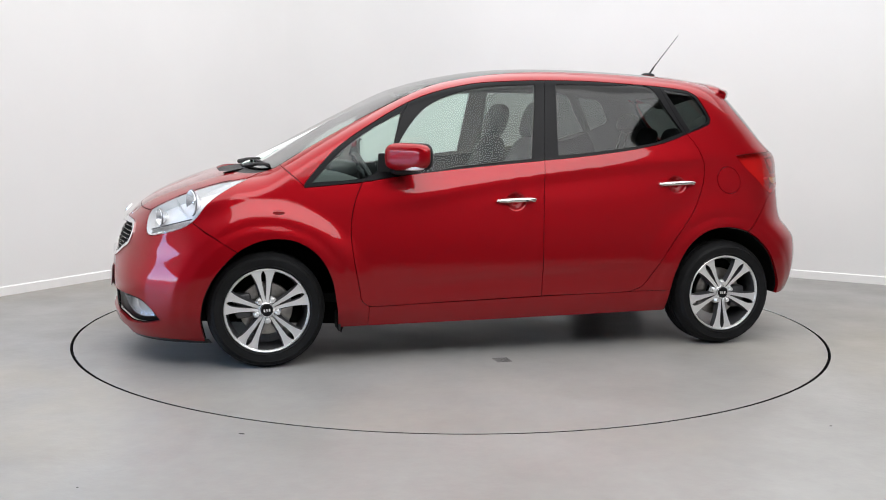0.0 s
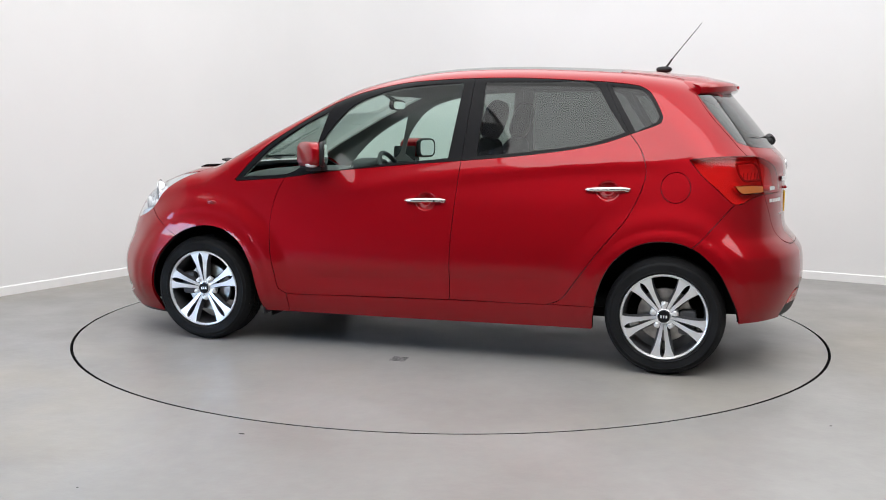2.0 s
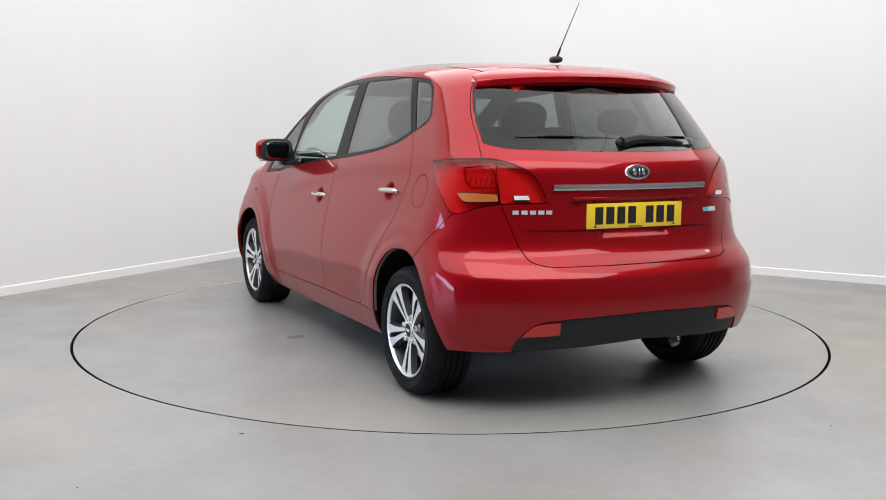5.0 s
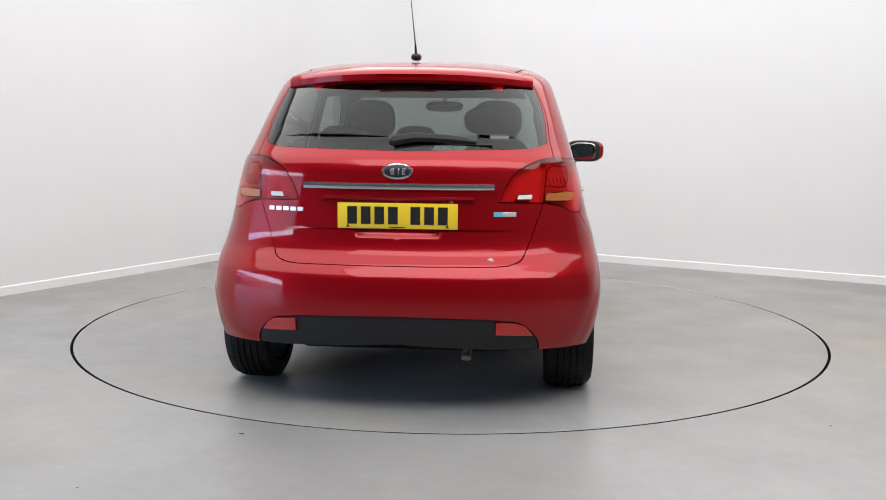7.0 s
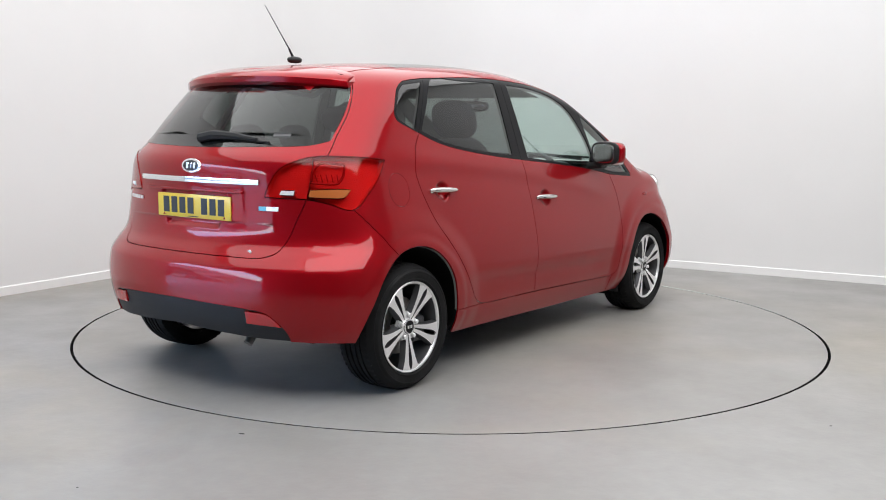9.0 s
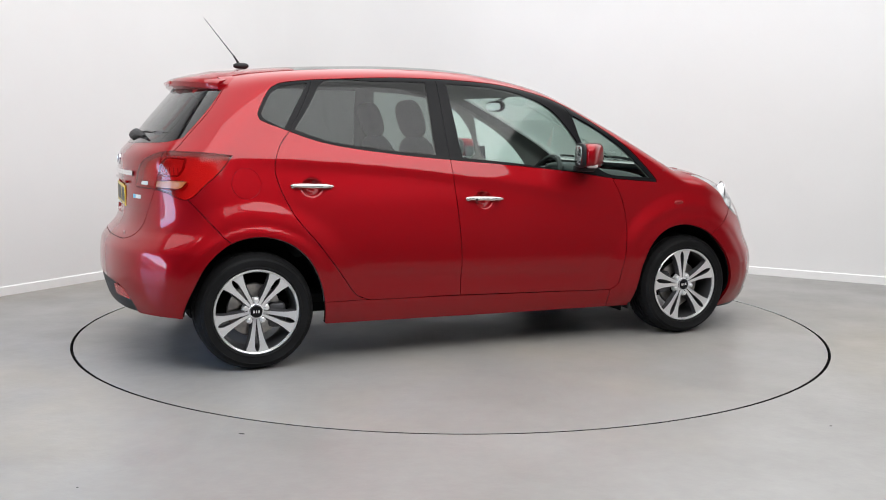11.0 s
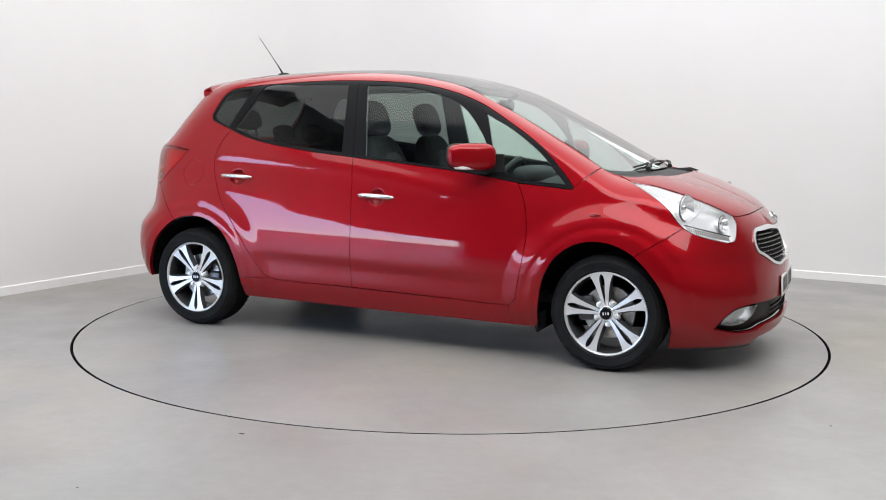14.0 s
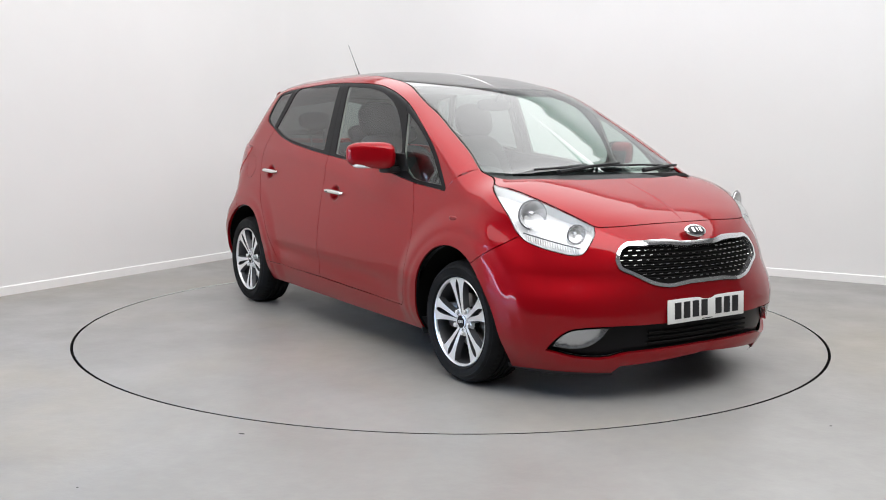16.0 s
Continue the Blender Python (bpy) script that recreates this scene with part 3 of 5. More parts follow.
LAMP_R = rounded([(-1.405, 1.090), (-1.55, 1.104), (-1.672, 1.109), (-1.80, 1.108), (-1.901, 1.086), (-1.985, 1.050), (-2.04, 0.985), (-2.070, 0.925), (-1.96, 0.921), (-1.84, 0.917),
                  (-1.75, 0.900), (-1.645, 0.872), (-1.55, 0.945), (-1.465, 1.02)])
LAMP_SPLIT = np.array([(-1.790, 1.2), (-1.815, 1.06), (-1.845, 0.93), (-1.85, 0.80), (-2.8, 0.8), (-2.8, 1.2)])
AMBER = rounded([(-1.645, 0.962), (-1.72, 0.964), (-1.832, 0.960), (-1.840, 0.930), (-1.75, 0.926), (-1.675, 0.930)])
REVERSE = rounded([(-1.905, 0.957), (-1.972, 0.957), (-1.982, 0.937), (-1.910, 0.936)], 0.01)
GLASS_REAR = rounded([(-1.425, 1.446), (-1.550, 1.318), (-1.672, 1.202), (-1.690, 1.182), (-1.80, 1.158), (-2.246, 1.146), (MID_R - 0.2, 1.140), (MID_R - 0.2, 1.47), (-1.69, 1.47), (-1.47, 1.464)])
VALANCE = rounded([(-2.9, 0.445), (MID_R, 0.445), (-2.165, 0.433), (-2.056, 0.417), (-2.0, 0.378), (-1.945, 0.305), (-1.95, 0.2), (-2.9, 0.2)])
REFLECTOR = rounded([(-1.985, 0.360), (-2.042, 0.410), (-2.165, 0.424), (-2.158, 0.367)])
FUEL = np.array([(-1.341 + 0.074 * math.cos(a), 0.951 + 0.076 * math.sin(a)) for a in np.linspace(0, 2 * math.pi, 40, endpoint=False)])
HEAD = rounded([(1.387, 0.974), (1.538, 0.953), (1.708, 0.914), (1.881, 0.862), (1.991, 0.822), (2.042, 0.800), (2.049, 0.775), (2.028, 0.727), (1.996, 0.684), (1.953, 0.676), (1.875, 0.689),
                (1.784, 0.711), (1.715, 0.737), (1.668, 0.773), (1.610, 0.845), (1.504, 0.922)])
INTAKE = rounded([(1.850, 0.252), (1.889, 0.299), (1.952, 0.349), (2.028, 0.363), (2.148, 0.367), (2.44, 0.366), (2.9, 0.366), (2.9, 0.255), (2.35, 0.248), (2.197, 0.239), (2.127, 0.221), (2.004, 0.220)])
FOG = rounded([(1.880, 0.270), (1.895, 0.297), (1.955, 0.344), (2.028, 0.357), (2.130, 0.360), (2.085, 0.305), (2.03, 0.272), (1.95, 0.262)])
GRILLE = rounded([(2.9, 0.726), (MID_F, 0.726), (2.56, 0.727), (2.48, 0.737), (2.30, 0.736), (2.205, 0.729), (2.170, 0.706), (2.155, 0.655), (2.169, 0.621), (2.242, 0.590), (2.35, 0.546), (2.434, 0.531),
                  (2.60, 0.540), (MID_F, 0.541), (2.9, 0.541)])
GRILLE_IN = rounded([(2.9, 0.708), (MID_F, 0.708), (2.56, 0.708), (2.48, 0.716), (2.30, 0.715), (2.217, 0.714), (2.186, 0.698), (2.173, 0.655), (2.185, 0.630), (2.250, 0.603), (2.357, 0.560), (2.436, 0.546),
                     (2.60, 0.558), (MID_F, 0.559), (2.9, 0.559)])


def hexgrid(u0, u1, z0, z1, step):
    nz = int((z1 - z0) / (step * 0.87)) + 1
    rows = []
    for j in range(nz):
        us = np.arange(u0 + (j % 2) * step / 2, u1, step)
        rows.append(np.stack([us, np.full_like(us, z0 + j * step * 0.87)], -1))
    return np.concatenate(rows)


def inside_border(line):
    """Clips a closed line to the half body's middle planes."""
    l = line.copy()
    l[:, 0] = np.clip(l[:, 0], MID_R, MID_F)
    keep = np.hypot(*(l - np.roll(l, 1, axis=0)).T) > 1e-6
    return l[keep]


_cuts = [ARCH_F, ARCH_R, DLO, GL_QF, GL_F, GL_R, GL_RQ, DOOR_F, DOOR_R, FENDER, SILL, BUMPER_F, TAILGATE, BUMPER_R, LAMP_R, LAMP_SPLIT, AMBER, REVERSE, GLASS_REAR, VALANCE, REFLECTOR,
         FUEL, HEAD, INTAKE, FOG, GRILLE, GRILLE_IN]
_fine = [hexgrid(hu - 0.08, hu + 0.08, hz - 0.075, hz + 0.07, 0.008) for hu, hz in HANDLES]
_grid = np.concatenate([hexgrid(-2.67, 2.70, 0.12, 1.56, 0.019), hexgrid(-2.67, -1.9, 0.60, 0.79, 0.011), hexgrid(-2.67, -2.1, 0.88, 0.96, 0.011), *_fine])
BV, BF, BC = cut(BORDER, [(inside_border(c), True) for c in _cuts], _grid)


def classify():
    left = np.ones(len(BF), bool)
    out = {}

    def take(name, *polys, without=()):
        m = left.copy()
        for p in polys:
            m &= within(p, BC)
        for p in without:
            m &= ~within(p, BC)
        out[name] = m
        left[m] = False

    take("arch_front", ARCH_F)
    take("arch_rear", ARCH_R)
    for n, p in (("glass_quarter_front", GL_QF), ("glass_front", GL_F), ("glass_rear_door", GL_R), ("glass_quarter_rear", GL_RQ)):
        take(n, p)
    take("frame_front_door", DLO, DOOR_F)
    take("frame_rear_door", DLO, DOOR_R)
    take("frame_quarter_front", DLO, np.array([(0.3, 0), (3, 0), (3, 2), (0.3, 2)]))
    take("frame_quarter_rear", DLO)
    take("amber", AMBER)
    take("reverse", REVERSE)
    take("lamp_gate", LAMP_R, LAMP_SPLIT)
    take("lamp_rear", LAMP_R)
    take("head", HEAD)
    take("grille_inner", GRILLE_IN)
    take("grille_frame", GRILLE)
    take("fog", FOG)
    take("intake", INTAKE)
    take("reflector", REFLECTOR)
    take("valance", VALANCE)
    take("glass_rear", GLASS_REAR)
    take("fuel", FUEL)
    take("tailgate", TAILGATE)
    take("bumper_rear", BUMPER_R)
    take("bumper_front", BUMPER_F)
    # nothing of the doors above the window line
    low = np.array([(-3, 0), (3, 0), (3, 0.955), (0.80, 0.99), (0.50, 1.10), (-0.20, 1.20), (-1.09, 1.26), (-3, 1.26)])
    take("front_door", DOOR_F, low)
    take("rear_door", DOOR_R, low)
    take("sill", SILL)
    take("fender", FENDER)
    out["side"] = left
    return {k: BF[m] for k, m in out.items()}


REG = classify()


def both(name, key, mat, parent, mid, **k):
    return panel(name, BV, REG[key], skin, mat, parent, sides=(1, -1), flip=-1, mid=(0, mid), **k)


def half(name, key, mat, parent, s, **k):
    return panel(name, BV, REG[key], skin, mat, parent, sides=(s,), flip=-1, **k)


# ---------------------------------------------------------------- lamp and trim materials
RED_LENS = glass("red_lamp_lens", (0.82, 0.14, 0.14), -0.005, 0.05)
RED_SOLID = material("red_lamp_reflector", (0.62, 0.085, 0.08), rough=0.35, metal=0.0, bump=0.5, bump_scale=160)
RED_REFLEX = material("red_reflex_lens", (0.46, 0.010, 0.010), rough=0.2, coat=0.5, bump=0.3, bump_scale=300)
DARK_RED = material("dark_red_lamp_bar", (0.24, 0.012, 0.014), rough=0.2)
AMBER_LENS = material("amber_lamp_lens", (0.42, 0.12, 0.03), rough=0.15, coat=0.5, bump=0.2, bump_scale=220)
CLEAR_PLASTIC = material("clear_ribbed_lens", (0.80, 0.78, 0.76), rough=0.2, coat=0.4, bump=0.4, bump_scale=250)
LAMP_SILVER = material("lamp_reflector_silver", (0.86, 0.86, 0.86), rough=0.25, metal=0.25, bump=0.25, bump_scale=38)
FOG_SILVER = material("fog_lamp_silver", (0.55, 0.55, 0.56), rough=0.15, metal=0.9, bump=0.5, bump_scale=40)
LAMP_BOWL = material("polished_lamp_bowl", (0.88, 0.88, 0.89), rough=0.15, metal=0.7)
YELLOW = material("yellow_plate_film", (0.80, 0.56, 0.03), rough=0.3, coat=0.3, bump=0.05, bump_scale=300)
WHITE_PLATE = material("white_plate_film", (0.78, 0.78, 0.76), rough=0.3, coat=0.3, bump=0.05, bump_scale=300)
PLATE_INK = material("black_plate_ink", (0.015, 0.015, 0.017), rough=0.35)
CABIN = material("dark_grey_cabin_plastic", (0.045, 0.046, 0.048), rough=0.6, bump=0.03, bump_scale=60, vary=0.1)
CABIN_PALE = material("grey_headlining", (0.22, 0.22, 0.21), rough=0.9, vary=0.05)
CLOTH = material("charcoal_seat_cloth", (0.035, 0.036, 0.040), rough=0.9, bump=0.12, bump_scale=90, vary=0.15, vary_scale=30)
CLOTH_MID = material("grey_seat_insert_cloth", (0.075, 0.077, 0.082), rough=0.9, bump=0.12, bump_scale=90, vary=0.15, vary_scale=30)
MIRROR = material("mirror_glass", (0.85, 0.87, 0.88), rough=0.01, metal=1.0)
BLUE_BADGE = material("blue_badge", (0.10, 0.42, 0.58), rough=0.3)


# ---------------------------------------------------------------- painted panels
def build_shell():
    parts = {}
    parts["bumper_front"] = both("front_bumper", "bumper_front", PAINT, car, MID_F, label="red painted front bumper")
    parts["bumper_rear"] = both("rear_bumper", "bumper_rear", PAINT, car, MID_R, label="red painted rear bumper")
    parts["tailgate"] = both("tailgate", "tailgate", PAINT, car, MID_R, label="red tailgate with a recess for the number plate")
    both("rear_window", "glass_rear", GLASS_DARK, parts["tailgate"], MID_R, gap=0.0, rim=0.004, inset=0.001, label="dark tinted rear window").visible_shadow = False
    both("lower_valance", "valance", BLACK_PLASTIC, parts["bumper_rear"], MID_R, inset=0.006, label="matt black plastic valance")
    both("lower_intake", "intake", BLACK_GLOSS, parts["bumper_front"], MID_F, inset=0.035, gap=-0.004, rim=0.0, label="black lower air intake")
    both("grille_frame", "grille_frame", CHROME, parts["bumper_front"], MID_F, gap=0.0, inset=-0.006, rim=0.03, label="satin chrome grille surround")
    both("grille_mesh", "grille_inner", DARK, parts["bumper_front"], MID_F, gap=-0.004, inset=0.028, rim=0.0, label="black grille backing")
    for s in (1, -1):
        half("side_panel", "side", PAINT, car, s)
        half("front_wing", "fender", PAINT, car, s)
        half("sill", "sill", PAINT, car, s, gap=0.0015)
        half("fuel_flap" if s > 0 else "wing_plug", "fuel", PAINT, car, s, gap=0.0015) if s > 0 else half("side_panel", "fuel", PAINT, car, s, gap=-0.0005, rim=0)
        fd = half("front_door", "front_door", PAINT, car, s)
        rd = half("rear_door", "rear_door", PAINT, car, s)
        parts["front_door", s], parts["rear_door", s] = fd, rd
        for key, name, mat, parent in (("frame_front_door", "window_frame", BLACK_GLOSS, fd), ("frame_rear_door", "window_frame", BLACK_GLOSS, rd),
                                       ("frame_quarter_front", "quarter_window_frame", BLACK_GLOSS, car), ("frame_quarter_rear", "quarter_window_frame", BLACK_GLOSS, car)):
            half(name, key, mat, parent, s, gap=0.0012, rim=0.02, inset=0.001)
        for key, name, mat, parent in (("glass_quarter_front", "quarter_window", GLASS_CLEAR, car), ("glass_front", "door_window", GLASS_CLEAR, fd),
                                       ("glass_rear_door", "door_window", GLASS_DARK, rd), ("glass_quarter_rear", "quarter_window", GLASS_DARK, car)):
            half(name, key, mat, parent, s, gap=0.0, rim=0.0, inset=0.004).visible_shadow = False
        lamp = half("tail_lamp", "lamp_rear", RED_LENS, car, s, gap=0.0015, rim=0.012, inset=-0.004, label="red tail lamp")
        half("lamp_back", "lamp_rear", RED_SOLID, lamp, s, gap=0.003, rim=-0.027, inset=0.030)
        lamp.visible_shadow = False
        half("indicator_lens", "amber", AMBER_LENS, lamp, s, gap=0.0008, rim=0.01, inset=-0.004, label="amber indicator lens")
        gate = half("tailgate_lamp", "lamp_gate", RED_LENS, parts["tailgate"], s, gap=0.0015, rim=0.012, inset=-0.004, label="red inner tail lamp")
        half("reversing_lens", "reverse", CLEAR_PLASTIC, gate, s, gap=0.0008, rim=0.01, inset=-0.004, label="clear reversing lamp lens")
        half("lamp_back", "lamp_gate", RED_SOLID, gate, s, gap=0.003, rim=-0.027, inset=0.030)
        gate.visible_shadow = False
        half("reflector", "reflector", RED_REFLEX, parts["bumper_rear"], s, gap=0.001, rim=0.012, inset=-0.002, label="red rear reflector")
        # dark bars drawn as a ring inside the tail lamp
        bm = bmesh.new()
        ring = rounded([(-1.66, 1.075), (-1.78, 1.078), (-1.812, 1.05), (-1.828, 0.992), (-1.70, 0.992), (-1.675, 1.02)], 0.012)
        p = skin(ring[:, 0], ring[:, 1]) + 0.0
        n = -normals(skin, ring[:, 0], ring[:, 1], 1)
        q = p - n * 0.006
        tube(bm, [tuple(v * np.array([1, s, 1])) for v in np.concatenate([q, q[:1]])], 0.006, 6, cap=False)
        for k in range(5):
            u0 = np.array([-1.70 - 0.024 * k, -1.703 - 0.026 * k])
            z0 = np.array([0.995, 1.03])
            pp = skin(u0, z0) - (-normals(skin, u0, z0, 1)) * 0.006
            tube(bm, [tuple(v * np.array([1, s, 1])) for v in pp], 0.0022, 5)
        part("lamp_ring", bm, DARK_RED, lamp)
        # headlamp: silver bowl, two reflectors, ribbed strip, clear cover
        head = half("headlamp", "head", LAMP_SILVER, car, s, gap=0.003, rim=-0.046, inset=0.05, label="clear headlamp with silver reflectors")
        half("lens", "head", LENS, head, s, gap=0.0015, rim=0.006, inset=0.0).visible_shadow = False
        for cu, cz, rad, name in ((1.741, 0.848, 0.062, "projector_lamp"), (1.968, 0.765, 0.040, "indicator_reflector")):
            c = skin(np.array([cu]), np.array([cz]))[0]
            d = Vector((0.94, 0.34, 0.0)).normalized()
            bm = bmesh.new()
            lathe(bm, [(rad, 0.0), (rad * 1.06, -0.004), (rad * 1.04, -0.012), (rad * 0.85, 0.012), (rad * 0.6, 0.03), (rad * 0.3, 0.040), (0.0005, 0.043)], 32)
            m = Matrix.Translation(Vector((c[0], c[1], c[2])) - d * 0.035) @ d.to_track_quat("-Y", "Z").to_matrix().to_4x4()
            bmesh.ops.transform(bm, matrix=m, verts=bm.verts)
            if s < 0:
                bmesh.ops.scale(bm, vec=(1, -1, 1), verts=bm.verts)
                bmesh.ops.reverse_faces(bm, faces=bm.faces)
            part(name, bm, LAMP_BOWL, head)
            bm = bmesh.new()
            bmesh.ops.create_uvsphere(bm, u_segments=20, v_segments=10, radius=rad * 0.30, matrix=Matrix.Translation((c[0] - d.x * 0.05, s * (c[1] - d.y * 0.05), c[2])))
            part("bulb_glass", bm, CHROME, head)
            bm = bmesh.new()
            tube(bm, [Vector((c[0], s * c[1], c[2])) - Vector((d.x, s * d.y, 0)) * 0.030 + (Vector((-d.y, s * d.x, 0)) * math.cos(a) + Vector((0, 0, 1)) * math.sin(a)) * rad * 1.08
                      for a in np.linspace(0, 2 * math.pi, 33)], 0.0028, 6, cap=False)
            part("lamp_ring", bm, ALLOY_DARK, head)
        for k in range(22):
            if k % 11 == 0:
                bm = bmesh.new()
            u0 = 1.715 + 0.0122 * k
            zc = 0.753 - (u0 - 1.712) * 0.205
            a = skin(np.array([u0, u0 + 0.007]), np.array([zc + 0.011, zc - 0.013])) * np.array([1, s, 1])
            na = -normals(skin, np.array([u0, u0 + 0.007]), np.array([zc, zc]), 1) * np.array([1, s, 1])
            tube(bm, [tuple(a[0] - na[0] * 0.02), tuple(a[1] - na[1] * 0.02)], 0.0035, 6)
            if k % 11 == 10:
                part("light_strip", bm, STEEL, head, "ribbed silver running-light strip")
        bm = bmesh.new()
        us = np.linspace(1.70, 1.985, 24)
        zs = 0.772 - (us - 1.70) * 0.215
        pa = (skin(us, zs) + normals(skin, us, zs, 1) * 0.018) * np.array([1, s, 1])
        tube(bm, [tuple(v) for v in pa], 0.0035, 6)
        part("light_strip_edge", bm, ALLOY_DARK, head)
        fog = half("fog_lamp", "fog", FOG_SILVER, parts["bumper_front"], s, gap=0.002, rim=-0.024, inset=0.03, label="clear front fog lamp in the bumper corner")
        half("lens", "fog", LENS, fog, s, gap=0.001, rim=0.008, inset=0.004).visible_shadow = False
    return parts


shell = build_shell()


# top panels: bonnet, scuttle, windscreen, roof
def build_top():
    seam = rounded(SEAM, closed=False)
    s3 = chart(seam[:, 0], seam[:, 1])
    s3[0, 1] = 0.0
    xy = s3[:, :2]
    kc = int(np.argmin(np.hypot(seam[:, 0] - 1.305, seam[:, 1] - 1.003)))
    kw = int(np.argmin(np.hypot(seam[:, 0] - 1.252, seam[:, 1] - 1.022)))
    kr = int(np.argmin(np.hypot(seam[:, 0] - 0.374, seam[:, 1] - 1.470)))
    back = rounded([xy[kc], (1.381, 0.626), (1.47, 0.45), (1.506, 0.30), (1.515, 0.0)], closed=False)
    foot = rounded([xy[kw], (1.33, 0.52), (1.372, 0.262), (1.385, 0.0)], closed=False)
    head = rounded([xy[kr], (0.415, 0.42), (0.440, 0.239), (0.452, 0.0)], closed=False)
    rows = {
        "bonnet": np.concatenate([xy[:kc + 1], back[1:]]),
        "scuttle": np.concatenate([back[::-1], xy[kc + 1:kw + 1], foot[1:]]),
        "windscreen": np.concatenate([foot[::-1], xy[kw + 1:kr + 1], head[1:]]),
        "roof": np.concatenate([head[::-1], xy[kr + 1:], [(-1.54, 0.43), (-1.56, 0.0)]]),
    }
    made = {}
    for name, border in rows.items():
        lo, hi = border.min(0), border.max(0)
        lines = []
        if name == "windscreen":
            lines = [(rounded([(border[:, 0].max() + 0.02, -0.05), *[(x + 0.0, y - 0.028) for x, y in xy[kw:kr + 1:3]], (0.50, 0.40), (0.53, 0.2), (0.54, -0.05)], closed=False), False)]
        if name == "roof":
            lines = [(np.array([(-1.02, -0.1), (-1.02, 0.9)]), False)]
        V, F, C = cut(border, lines, hexgrid(lo[0], hi[0], 0.012, hi[1], 0.03))
        made[name] = (V, F, C)
    V, F, C = made["bonnet"]
    bonnet = panel("bonnet", V, F, cap, PAINT, car, (1, -1), 1, mid=(1, 0.0), label="red bonnet")
    V, F, C = made["scuttle"]
    scuttle = panel("scuttle_panel", V, F, cap, BLACK_PLASTIC, car, (1, -1), 1, mid=(1, 0.0), inset=0.012, gap=0.001, label="black plastic scuttle under the wipers")
    V, F, C = made["windscreen"]
    ws = panel("windscreen", V, F, cap, GLASS_WIND, car, (1, -1), 1, mid=(1, 0.0), gap=0.002, rim=0.005, label="clear windscreen with a dark edge band")
    ws.visible_shadow = False
    V, F, C = made["roof"]
    front = C[:, 0] > -1.02
    glassroof = panel("glass_roof", V, F[front], cap, GLASS_ROOF, car, (1, -1), 1, mid=(1, 0.0), gap=0.003, rim=0.01, inset=0.002, label="black glass roof panel")
    panel("roof", V, F[~front], cap, PAINT, car, (1, -1), 1, mid=(1, 0.0), gap=0.002, label="red rear roof panel")
    panel("headlining", V, F, cap, CABIN_PALE, car, (1, -1), 1, mid=(1, 0.0), gap=0.0, rim=0.0, inset=0.05, label="grey headlining")
    V, F, C = made["bonnet"]
    panel("bulkhead_cover", V, F, cap, DARK, car, (1, -1), 1, mid=(1, 0.0), gap=0.0, rim=0.0, inset=0.06)


build_top()


def build_lining():
    """Grey cabin lining behind the painted panels and the window frames."""
    for s in (1, -1):
        for key, mat, name in (("side", CABIN_PALE, "side_lining"), ("front_door", CABIN, "door_card"), ("rear_door", CABIN, "door_card"), ("fender", DARK, "wing_lining"), ("sill", DARK, "sill_lining"),
                               ("frame_front_door", CABIN_PALE, "pillar_lining"), ("frame_rear_door", CABIN_PALE, "pillar_lining"), ("frame_quarter_rear", CABIN_PALE, "pillar_lining"),
                               ("frame_quarter_front", CABIN_PALE, "pillar_lining")):
            half(name, key, mat, car, s, gap=-0.0015, rim=-0.0125, inset=0.0190)
    both("tailgate_lining", "tailgate", CABIN, car, MID_R, gap=0.0, rim=0.0, inset=0.05)
    both("bumper_lining", "bumper_front", DARK, car, MID_F, gap=-0.003, rim=0.0, inset=0.022)
    both("bumper_lining", "bumper_rear", DARK, car, MID_R, gap=-0.003, rim=0.0, inset=0.022)


build_lining()


def build_underbody():
    bm = bmesh.new()
    box(bm, (3.2, 1.0, 0.10), (0.0, 0, 0.26), bevel=0.03)
    box(bm, (1.75, 1.60, 0.12), (0.02, 0, 0.27), bevel=0.03)
    box(bm, (0.4, 0.9, 0.12), (1.68, 0, 0.25), bevel=0.04)
    box(bm, (0.4, 0.9, 0.10), (-1.60, 0, 0.35), bevel=0.04)
    part("underbody", bm, DARK, car)
    bm = bmesh.new()
    tube(bm, [(0.9, -0.15, 0.21), (-0.6, -0.15, 0.21), (-1.2, -0.3, 0.27), (-1.80, -0.34, 0.30)], 0.03, 10)
    box(bm, (0.30, 0.34, 0.10), (-1.55, -0.32, 0.33), bevel=0.04)
    tube(bm, [(-1.74, -0.30, 0.29), (-1.80, -0.30, 0.27), (-1.83, -0.30, 0.235)], 0.022, 10)
    part("exhaust", bm, STEEL, car)
    for sx, arch in ((1, ARCH_F), (-1, ARCH_R)):
        for s in (1, -1):
            bm = bmesh.new()
            n = 26
            r = 0.405
            cx = sx * 1.298
            rings = []
            for y in (0.845, 0.52):
                ring = []
                for k in range(n + 1):
                    a = math.pi * (1.0 - k / n) if sx < 0 else math.pi * (1.10 - 1.16 * k / n)
                    x, z = cx + r * math.cos(a), 0.275 + r * math.sin(a)
                    ring.append(bm.verts.new((x, s * min(y, float(width(x, max(z, 0.16))) - 0.025), z)))
                rings.append(ring)
            for k in range(n):
                bm.faces.new((rings[0][k], rings[0][k + 1], rings[1][k + 1], rings[1][k]))
            bm.faces.new(rings[1])
            part("wheel_arch_liner", bm, DARK, car)
    for s in (1, -1):
        for x in (0.93,):
            bm = bmesh.new()
            box(bm, (0.012, 0.14, 0.09), (x, s * 0.76, 0.215), bevel=0.004)
            part("mud_flap", bm, BLACK_PLASTIC, car)


build_underbody()


